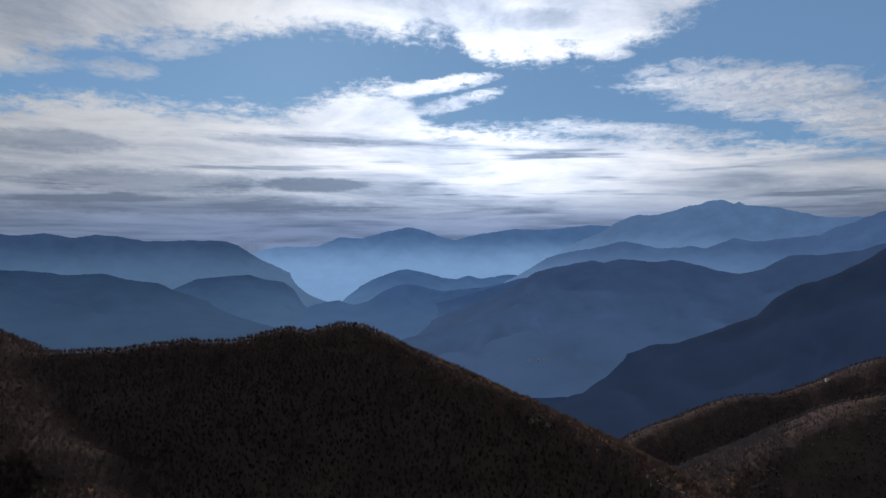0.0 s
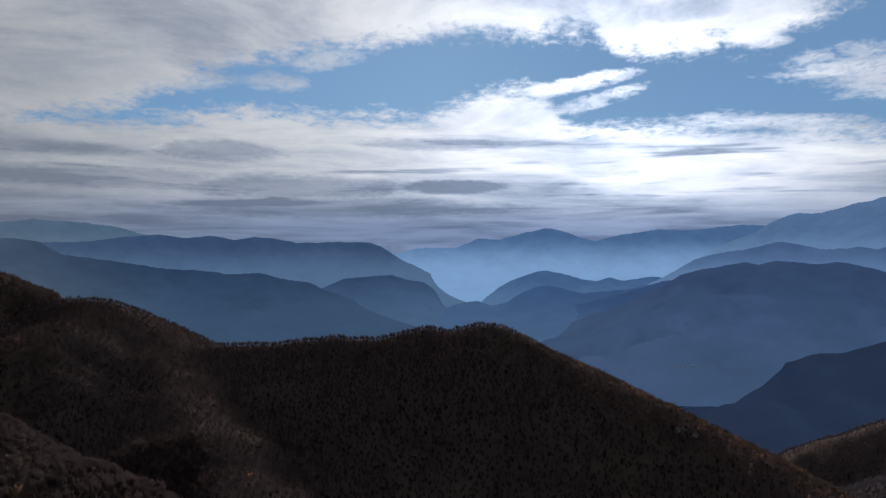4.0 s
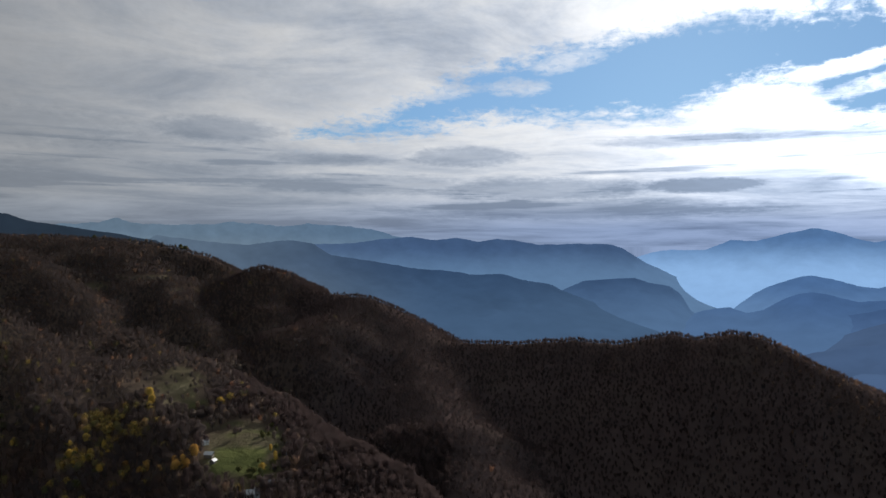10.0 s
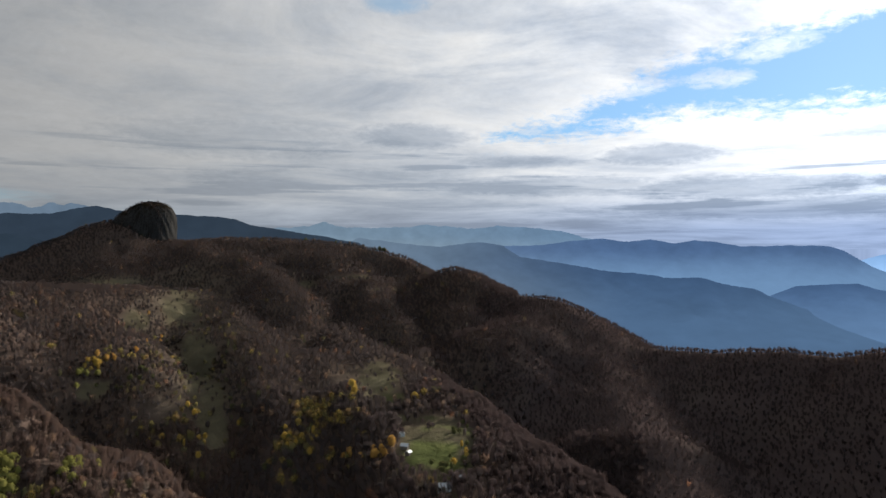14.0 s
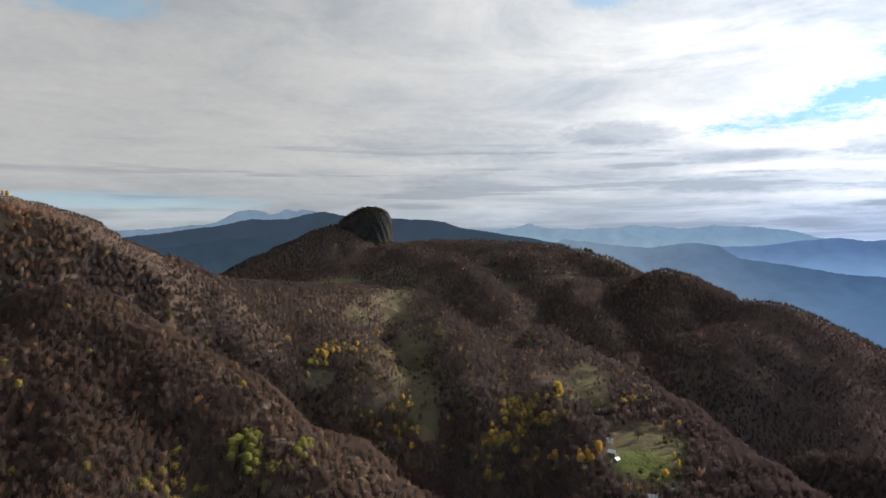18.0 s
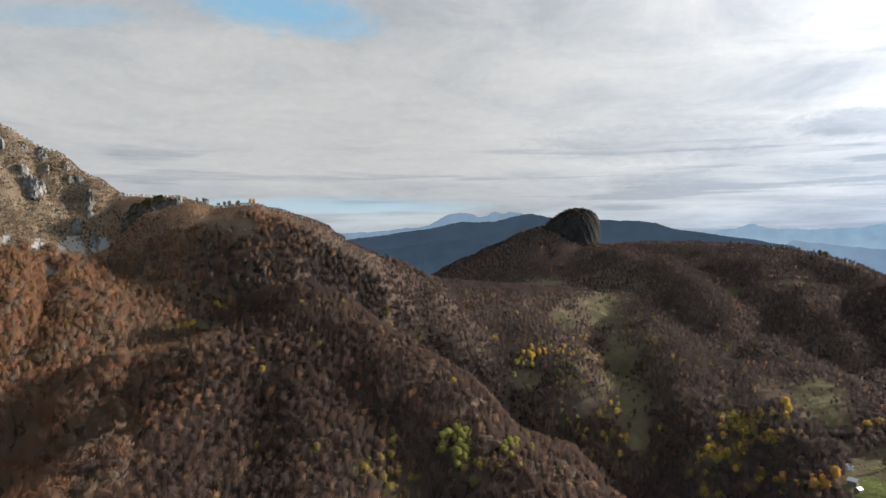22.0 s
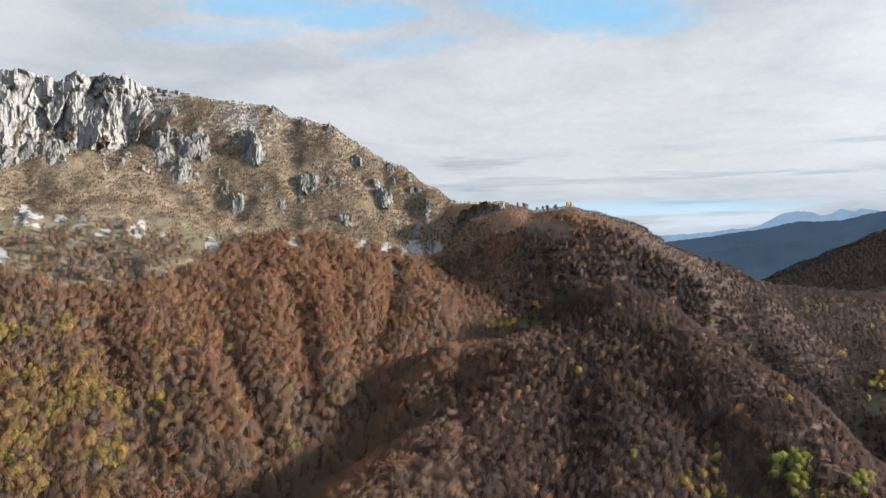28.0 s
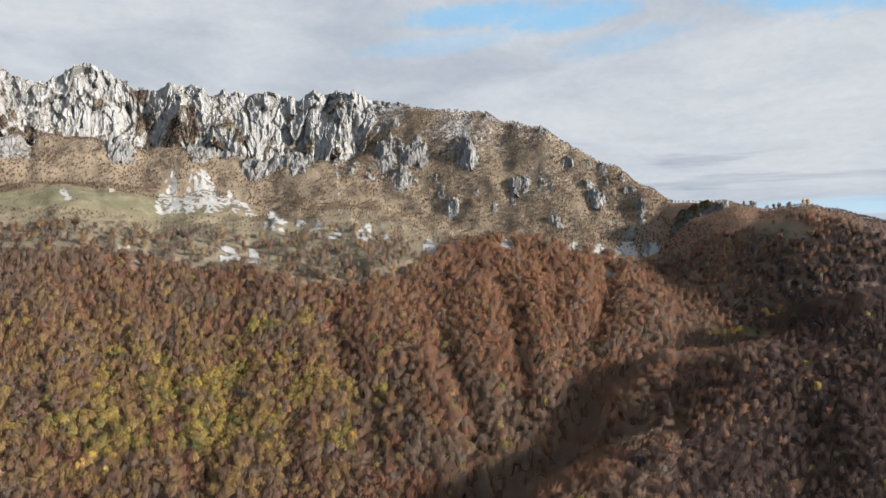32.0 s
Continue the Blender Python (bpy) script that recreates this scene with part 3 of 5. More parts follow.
def build_ground():
    b = np.concatenate([np.arange(-46, 166, 0.22), np.arange(166, 314, 2.0)])
    r = np.concatenate([[0.0], np.arange(60, 300, 40), np.arange(300, 1420, 7.0), np.arange(1420, 2200, 20), np.arange(2200, 4950, 150), [4960]])
    B, R = np.meshgrid(np.radians(b), r, indexing="ij")
    x, y = -np.sin(B) * R, np.cos(B) * R
    z, near = land(x.ravel(), y.ravel())
    me = mesh_from("ground", np.stack([x.ravel(), y.ravel(), z], -1), grid_faces(len(b), len(r), True), GROUND)
    dry, green, rock = covers(x.ravel(), y.ravel(), z)
    gb = polar(x.ravel(), y.ravel())[0]
    # painted shade over the backlit ridge, set by bearing
    float_attr(me, "backlit_shade", np.clip((45 + 8 * fbm(x.ravel() / 55, y.ravel() / 55, 21, 4) - gb) / 5, 0, 1) * (gb > -60))
    float_attr(me, "lit_leaf_litter", 1 - stand_shade(x.ravel(), y.ravel(), z))
    float_attr(me, "dry_grass", dry), float_attr(me, "green_grass", green), float_attr(me, "rock", rock)
    return tagged(new("ground", me), "brown autumn mountainside with leaf litter, dry grass and rock", "ground", kind="structure")


ground = build_ground()


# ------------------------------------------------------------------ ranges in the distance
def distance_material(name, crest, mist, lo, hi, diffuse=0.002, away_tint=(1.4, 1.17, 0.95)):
    """Far slopes as a glowing backdrop: the haze of kilometres of lit air is put into their emission, paler towards the
    valley floors.
    """
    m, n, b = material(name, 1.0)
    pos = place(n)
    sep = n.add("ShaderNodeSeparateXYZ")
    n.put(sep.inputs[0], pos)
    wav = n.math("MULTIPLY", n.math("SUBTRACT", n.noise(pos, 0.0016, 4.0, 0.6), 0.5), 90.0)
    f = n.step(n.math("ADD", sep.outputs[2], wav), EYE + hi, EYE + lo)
    # gully relief: light and shade of the ribs put into the glow
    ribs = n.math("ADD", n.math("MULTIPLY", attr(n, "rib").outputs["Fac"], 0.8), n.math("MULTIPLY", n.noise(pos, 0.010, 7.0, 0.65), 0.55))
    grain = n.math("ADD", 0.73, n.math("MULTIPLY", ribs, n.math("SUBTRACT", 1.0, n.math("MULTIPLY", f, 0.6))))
    # haze grows paler to the left, also put into the glow
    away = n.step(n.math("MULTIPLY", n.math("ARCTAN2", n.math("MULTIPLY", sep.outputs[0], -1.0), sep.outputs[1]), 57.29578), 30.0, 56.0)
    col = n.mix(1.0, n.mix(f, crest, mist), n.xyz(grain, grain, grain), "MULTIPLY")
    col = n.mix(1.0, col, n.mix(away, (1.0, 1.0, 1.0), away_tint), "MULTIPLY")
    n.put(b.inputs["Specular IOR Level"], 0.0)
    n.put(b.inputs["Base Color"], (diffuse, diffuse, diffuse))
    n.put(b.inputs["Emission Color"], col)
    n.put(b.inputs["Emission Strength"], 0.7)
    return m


def far_range(label, pts, r, depth, base, mat, seed, rough=0.10, swing=0.0):
    show = 0.1 if r > 3800 else 0.04 if r == 3000 else 0.4 if r > 2800 else 0.9
    b0, b1 = max(p[0] for p in pts), min(p[0] for p in pts)
    bs = np.arange(b1, b0 + 0.01, 0.12)
    pb, pe = np.array(sorted(pts), float).T
    e = np.interp(bs, pb, pe)
    e = np.convolve(np.pad(e, 1, "edge"), np.ones(3) / 3, "valid")
    soft_e = np.convolve(np.pad(e, 12, "edge"), np.ones(25) / 25, "valid")
    e = e + rough * fbm(bs * 1.1, bs * 0 + seed, seed, 5) + (0.45 if r > 2700 else 0.2) * rough * fbm(bs * 5.0, bs * 0 + seed, seed + 5, 4)
    rr = r + swing * (bs - bs.mean()) / max(b0 - b1, 1)
    vs = np.concatenate([[-0.6, -0.25], np.linspace(0, 1, 26)])
    B, V = np.meshgrid(bs, vs, indexing="ij")
    fade = np.exp(-9 * np.abs(V))
    RR, E = np.repeat(rr[:, None], len(vs), 1), soft_e[:, None] + (e - soft_e)[:, None] * fade
    top = RR * np.tan(np.radians(E))
    f = np.abs(V)
    s = B * r * math.pi / 180
    gul = ridged(s / (depth * 0.28) + 1.05 * f + 0.7 * fbm(s / (depth * 0.5), f * 2.5, seed + 2, 3), f * 2.6, seed, 4) - 0.55
    ends = np.clip(np.minimum(B - b1, b0 - B) / 1.0, 0, 1)
    z = top + (base - top) * (f ** 0.85) + gul * np.sin(np.pi * np.clip(f, 0, 1)) * (top - base) * 0.2
    R = RR - V * depth + gul * depth * 0.12 * np.clip(f * 3, 0, 1)
    z = np.where(ends < 1, base + (z - base) * (0.9 + 0.1 * ends), z)
    x, y = -np.sin(np.radians(B)) * R, np.cos(np.radians(B)) * R
    me = mesh_from("mountain_range", np.stack([x, y, z + EYE], -1).reshape(-1, 3), grid_faces(len(bs), len(vs)), mat)
    float_attr(me, "rib", (show * gul * np.clip(f * 4, 0, 1)).ravel())
    return tagged(new("mountain_range", me), label, "mountain", "ranges in the distance", "backdrop")


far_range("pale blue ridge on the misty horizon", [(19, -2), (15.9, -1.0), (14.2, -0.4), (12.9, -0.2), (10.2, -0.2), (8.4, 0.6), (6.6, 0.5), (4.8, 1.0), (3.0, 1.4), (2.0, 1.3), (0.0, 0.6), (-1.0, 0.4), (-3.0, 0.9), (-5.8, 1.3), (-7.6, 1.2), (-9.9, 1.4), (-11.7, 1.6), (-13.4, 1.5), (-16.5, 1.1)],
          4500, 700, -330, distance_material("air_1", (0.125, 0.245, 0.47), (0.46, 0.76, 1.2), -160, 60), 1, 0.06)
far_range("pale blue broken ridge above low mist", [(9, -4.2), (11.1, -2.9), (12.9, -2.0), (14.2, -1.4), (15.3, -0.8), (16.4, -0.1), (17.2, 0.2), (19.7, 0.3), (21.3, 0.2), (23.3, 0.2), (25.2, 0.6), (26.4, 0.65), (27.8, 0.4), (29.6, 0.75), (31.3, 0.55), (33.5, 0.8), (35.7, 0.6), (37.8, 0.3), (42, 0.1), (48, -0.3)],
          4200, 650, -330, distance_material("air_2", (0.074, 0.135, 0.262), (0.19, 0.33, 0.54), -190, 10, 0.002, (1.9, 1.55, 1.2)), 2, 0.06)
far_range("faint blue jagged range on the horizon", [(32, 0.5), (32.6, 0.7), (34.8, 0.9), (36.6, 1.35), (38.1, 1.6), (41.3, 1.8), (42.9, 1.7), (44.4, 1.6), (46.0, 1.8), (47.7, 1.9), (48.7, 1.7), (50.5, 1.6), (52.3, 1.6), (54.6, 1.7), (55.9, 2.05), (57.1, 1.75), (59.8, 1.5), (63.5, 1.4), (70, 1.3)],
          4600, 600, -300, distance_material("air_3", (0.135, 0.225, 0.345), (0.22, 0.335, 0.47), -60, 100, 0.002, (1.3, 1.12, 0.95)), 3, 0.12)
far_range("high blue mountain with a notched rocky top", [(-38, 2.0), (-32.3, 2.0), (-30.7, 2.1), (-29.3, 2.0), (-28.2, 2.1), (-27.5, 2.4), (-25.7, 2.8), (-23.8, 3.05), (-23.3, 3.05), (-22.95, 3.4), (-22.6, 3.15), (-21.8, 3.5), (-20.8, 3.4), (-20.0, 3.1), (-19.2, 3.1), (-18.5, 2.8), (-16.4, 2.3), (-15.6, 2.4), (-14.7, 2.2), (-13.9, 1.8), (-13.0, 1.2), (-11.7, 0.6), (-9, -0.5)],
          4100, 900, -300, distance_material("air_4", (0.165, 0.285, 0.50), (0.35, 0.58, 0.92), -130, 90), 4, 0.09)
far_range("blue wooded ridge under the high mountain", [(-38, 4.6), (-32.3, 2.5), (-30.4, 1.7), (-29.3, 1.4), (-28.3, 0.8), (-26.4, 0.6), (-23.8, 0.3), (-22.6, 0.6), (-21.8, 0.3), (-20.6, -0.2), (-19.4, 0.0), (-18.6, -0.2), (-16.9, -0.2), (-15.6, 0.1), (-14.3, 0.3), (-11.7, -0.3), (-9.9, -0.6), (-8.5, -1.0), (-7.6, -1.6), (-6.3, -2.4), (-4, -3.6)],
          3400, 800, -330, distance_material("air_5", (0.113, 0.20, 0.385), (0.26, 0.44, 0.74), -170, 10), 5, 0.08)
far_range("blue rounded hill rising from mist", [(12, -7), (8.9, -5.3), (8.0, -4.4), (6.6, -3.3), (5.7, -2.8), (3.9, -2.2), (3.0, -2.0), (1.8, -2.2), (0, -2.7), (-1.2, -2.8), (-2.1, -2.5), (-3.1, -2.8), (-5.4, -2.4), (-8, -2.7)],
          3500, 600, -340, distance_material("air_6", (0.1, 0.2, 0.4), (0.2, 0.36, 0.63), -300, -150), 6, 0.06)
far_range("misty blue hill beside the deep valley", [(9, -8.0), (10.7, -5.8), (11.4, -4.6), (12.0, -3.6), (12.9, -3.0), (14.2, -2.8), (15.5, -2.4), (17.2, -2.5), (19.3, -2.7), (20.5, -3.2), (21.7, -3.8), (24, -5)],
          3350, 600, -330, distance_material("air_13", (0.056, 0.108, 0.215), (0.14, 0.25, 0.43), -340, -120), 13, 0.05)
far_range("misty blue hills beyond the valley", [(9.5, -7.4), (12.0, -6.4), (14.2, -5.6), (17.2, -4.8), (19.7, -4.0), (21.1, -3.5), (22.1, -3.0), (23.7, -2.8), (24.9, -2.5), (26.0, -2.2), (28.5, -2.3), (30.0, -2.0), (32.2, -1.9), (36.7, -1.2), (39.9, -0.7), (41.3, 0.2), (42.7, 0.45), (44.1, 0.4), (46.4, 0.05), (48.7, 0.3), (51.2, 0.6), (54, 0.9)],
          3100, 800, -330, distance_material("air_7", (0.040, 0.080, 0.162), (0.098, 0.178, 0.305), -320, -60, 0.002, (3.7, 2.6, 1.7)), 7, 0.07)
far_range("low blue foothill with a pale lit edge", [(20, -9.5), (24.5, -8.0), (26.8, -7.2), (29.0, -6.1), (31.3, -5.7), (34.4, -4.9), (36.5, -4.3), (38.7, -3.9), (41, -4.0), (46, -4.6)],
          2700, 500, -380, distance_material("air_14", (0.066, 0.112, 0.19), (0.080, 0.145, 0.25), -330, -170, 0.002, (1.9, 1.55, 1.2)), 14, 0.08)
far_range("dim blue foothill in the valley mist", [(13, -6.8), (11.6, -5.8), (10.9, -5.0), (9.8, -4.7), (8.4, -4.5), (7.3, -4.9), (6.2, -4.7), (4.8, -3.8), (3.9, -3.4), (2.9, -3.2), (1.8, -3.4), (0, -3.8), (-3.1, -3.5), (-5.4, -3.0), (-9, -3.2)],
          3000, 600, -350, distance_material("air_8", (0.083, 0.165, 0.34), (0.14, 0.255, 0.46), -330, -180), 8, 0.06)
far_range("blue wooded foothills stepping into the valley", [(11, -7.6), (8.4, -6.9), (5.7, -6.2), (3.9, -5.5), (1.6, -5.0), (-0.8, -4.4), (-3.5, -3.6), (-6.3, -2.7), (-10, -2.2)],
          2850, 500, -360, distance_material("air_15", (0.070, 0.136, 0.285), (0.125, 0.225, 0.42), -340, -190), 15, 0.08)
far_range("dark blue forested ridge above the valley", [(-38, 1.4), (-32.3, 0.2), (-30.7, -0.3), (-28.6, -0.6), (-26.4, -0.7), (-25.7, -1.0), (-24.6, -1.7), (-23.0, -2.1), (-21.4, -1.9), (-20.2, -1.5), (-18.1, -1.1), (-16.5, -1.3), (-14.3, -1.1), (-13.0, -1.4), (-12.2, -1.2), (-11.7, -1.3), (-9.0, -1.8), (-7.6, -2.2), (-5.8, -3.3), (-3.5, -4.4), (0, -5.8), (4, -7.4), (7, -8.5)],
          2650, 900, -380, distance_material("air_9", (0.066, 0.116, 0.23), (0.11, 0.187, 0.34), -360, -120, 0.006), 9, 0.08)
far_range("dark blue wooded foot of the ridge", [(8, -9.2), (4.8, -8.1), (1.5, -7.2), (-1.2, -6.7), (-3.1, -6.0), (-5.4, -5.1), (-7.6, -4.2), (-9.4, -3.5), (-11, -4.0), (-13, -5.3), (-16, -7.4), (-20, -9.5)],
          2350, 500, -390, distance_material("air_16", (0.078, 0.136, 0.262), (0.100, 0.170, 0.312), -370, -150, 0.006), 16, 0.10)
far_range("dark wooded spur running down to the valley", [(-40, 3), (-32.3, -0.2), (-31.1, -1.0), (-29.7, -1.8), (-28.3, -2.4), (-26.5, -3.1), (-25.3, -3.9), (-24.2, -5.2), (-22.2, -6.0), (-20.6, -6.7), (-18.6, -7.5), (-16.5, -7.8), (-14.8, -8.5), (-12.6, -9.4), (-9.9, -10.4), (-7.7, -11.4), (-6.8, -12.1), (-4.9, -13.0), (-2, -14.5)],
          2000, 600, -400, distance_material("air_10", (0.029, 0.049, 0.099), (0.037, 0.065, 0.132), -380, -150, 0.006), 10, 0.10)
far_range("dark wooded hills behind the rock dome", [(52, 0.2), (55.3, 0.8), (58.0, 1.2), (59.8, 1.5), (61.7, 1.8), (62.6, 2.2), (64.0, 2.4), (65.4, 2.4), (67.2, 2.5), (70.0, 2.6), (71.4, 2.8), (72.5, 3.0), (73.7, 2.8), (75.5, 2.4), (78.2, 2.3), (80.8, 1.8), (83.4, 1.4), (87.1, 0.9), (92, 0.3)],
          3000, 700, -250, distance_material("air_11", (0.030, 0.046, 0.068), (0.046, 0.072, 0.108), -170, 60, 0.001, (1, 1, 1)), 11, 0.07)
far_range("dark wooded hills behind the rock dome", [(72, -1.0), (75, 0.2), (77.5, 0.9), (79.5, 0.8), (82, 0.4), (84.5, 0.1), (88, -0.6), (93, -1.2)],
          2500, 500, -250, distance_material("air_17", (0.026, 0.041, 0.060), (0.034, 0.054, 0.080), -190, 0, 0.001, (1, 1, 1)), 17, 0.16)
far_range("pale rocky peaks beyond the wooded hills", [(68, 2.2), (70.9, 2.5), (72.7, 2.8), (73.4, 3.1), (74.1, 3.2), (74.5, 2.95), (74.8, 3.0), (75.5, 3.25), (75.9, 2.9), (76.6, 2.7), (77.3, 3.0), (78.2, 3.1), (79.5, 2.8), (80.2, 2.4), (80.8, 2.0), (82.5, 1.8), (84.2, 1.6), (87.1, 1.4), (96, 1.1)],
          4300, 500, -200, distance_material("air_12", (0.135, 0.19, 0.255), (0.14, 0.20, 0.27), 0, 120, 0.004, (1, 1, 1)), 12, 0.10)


# ------------------------------------------------------------------ woods
def stem_shape(seed, wide):
    """Three thin stems as slivers, with the way each faces."""
    stem, face = [], []
    for k in range(3):
        a = 2.1 * k + seed
        half = 0.022 if k < 2 else 0.014
        dx, dy = np.cos(a) * half, np.sin(a) * half
        tx, ty = (0, 0) if k < 2 else (np.cos(a * 2) * wide * 0.5, np.sin(a * 2) * wide * 0.5)
        lo = -0.12 if k < 2 else 0.25
        stem += [(-dx, -dy, lo), (dx, dy, lo), (tx, ty, 0.92 - 0.07 * k)]
        face += [(dy * 60, -dx * 60, 0.3)] * 3
    return np.array(stem), np.array(face)


def crown_core(seed, wide, sides, rings):
    """The thick of a crown: a lumpy form with shared corners, narrow below and domed above."""
    rng = np.random.default_rng(seed + 77)
    v, f = [], []
    lean = rng.uniform(-0.07, 0.07, 2)
    for j in range(rings):
        h = (0.30, 0.54, 0.77)[j] if rings == 3 else (0.34, 0.68)[j]
        r = wide * ((0.66, 1.0, 0.78)[j] if rings == 3 else (0.86, 0.86)[j])
        for k in range(sides):
            a = 2 * np.pi * (k + 0.5 * j) / sides + seed
            q = r * rng.uniform(0.74, 1.2)
            v.append((np.cos(a) * q + lean[0] * h, np.sin(a) * q + lean[1] * h, h + rng.uniform(-0.06, 0.06)))
    v.append((rng.uniform(-0.06, 0.06), rng.uniform(-0.06, 0.06), 0.93))
    for j in range(rings - 1):
        for k in range(sides):
            a, b, c, d = j * sides + k, j * sides + (k + 1) % sides, (j + 1) * sides + k, (j + 1) * sides + (k + 1) % sides
            f += [(a, b, d), (a, d, c)]
    f += [((rings - 1) * sides + k, (rings - 1) * sides + (k + 1) % sides, len(v) - 1) for k in range(sides)]
    return np.array(v), np.array(f)


def sprays(seed, n, wide, leafy):
    """Loose triangles over the crown: small leaf sprays, or a broom of thin twigs. Corners, and the way each faces."""
    rng = np.random.default_rng(seed)
    th, h = rng.uniform(0, 2 * np.pi, n), rng.beta(1.45, 1.05, n)
    if leafy:
        lump = 0.86 + 0.26 * np.sin(th * 2 + seed * 1.7 + h * 5) * np.sin(h * 8 + seed) + rng.uniform(-0.2, 0.16, n)
        rad = wide * lump * np.sin(np.pi * np.clip(0.18 + 0.78 * h, 0, 1)) ** 0.6
        lead = np.stack([rng.normal(0, 0.5, n), rng.normal(0, 0.5, n), np.ones(n)], -1)
        ln, wd = (rng.uniform(0.6, 1.3, n) * wide * 2.2 / math.sqrt(n))[:, None], 0.6
    else:
        rad = wide * np.sqrt(rng.uniform(0.45, 1.0, n)) * np.sin(np.pi * np.clip(0.16 + 0.76 * h, 0, 1)) ** 0.6
        lead = np.stack([np.cos(th) * 0.45, np.sin(th) * 0.45, rng.uniform(0.8, 1.5, n)], -1) + rng.normal(0, 0.16, (n, 3))
        ln, wd = rng.uniform(0.10, 0.20, n)[:, None] * min(1.5, max(1.0, math.sqrt(22 / n))), min(0.40, 0.19 * math.sqrt(60 / n))
    c = np.stack([np.cos(th) * rad, np.sin(th) * rad, 0.32 + 0.60 * h], -1)
    out = np.stack([np.cos(th), np.sin(th), 1.3 * (h - 0.25)], -1) + rng.normal(0, 0.25, (n, 3))
    lead /= np.linalg.norm(lead, axis=1)[:, None]
    side = np.cross(lead, out)
    side /= np.linalg.norm(side, axis=1)[:, None]
    tri = np.stack([c + lead * ln * 1.1, c - lead * ln * 0.6 + side * ln * wd, c - lead * ln * 0.6 - side * ln * wd], 1)
    face = np.stack([np.cos(th) * rad / wide, np.sin(th) * rad / wide, 0.35 + 0.9 * h], -1) + rng.normal(0, 0.08, (n, 3))
    turned = np.einsum("ij,ij->i", np.cross(tri[:, 1] - tri[:, 0], tri[:, 2] - tri[:, 0]), face) < 0
    tri[turned] = tri[turned][:, [0, 2, 1]]
    return tri.reshape(-1, 3), np.repeat(face, 3, 0)


def tree_shape(seed, n, wide, leafy):
    """A tree one metre tall: corners, the way they face, faces and a mask for the stem."""
    loose, face = sprays(seed, n, wide, leafy)
    sv, sf = stem_shape(seed, wide)
    v, w = np.concatenate([loose, sv]), np.concatenate([face, sf])
    f = np.arange(len(v)).reshape(-1, 3)
    cv, cf = crown_core(seed, wide * (0.66 if leafy else 0.46), 6 if n > 16 else 4, 3 if n > 16 else 2)
    v, w = np.concatenate([cv, v]), np.concatenate([(cv - np.array((0, 0, 0.40))) / wide * np.array((1, 1, 0.8)), w])
    f = np.concatenate([cf, np.arange(len(v) - len(cv)).reshape(-1, 3) + len(cv)])
    w = w / np.linalg.norm(w, axis=1)[:, None] * 0.62 + np.array((0, 0, 0.45))
    w = w / np.linalg.norm(w, axis=1)[:, None]
    return v, w, f, np.concatenate([np.zeros(len(v) - 9), np.ones(9)])


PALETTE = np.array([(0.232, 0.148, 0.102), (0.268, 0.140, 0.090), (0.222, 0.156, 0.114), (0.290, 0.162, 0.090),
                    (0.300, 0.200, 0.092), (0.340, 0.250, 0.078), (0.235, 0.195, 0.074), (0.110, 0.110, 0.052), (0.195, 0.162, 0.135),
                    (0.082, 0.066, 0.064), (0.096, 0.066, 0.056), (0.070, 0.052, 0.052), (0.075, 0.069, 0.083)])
# brown, russet, grey brown, orange brown, ochre, yellow, yellow green, olive, bare grey, dark bare twigs, dark brown,
# twigs darkened for backlit shade, twigs blued for haze


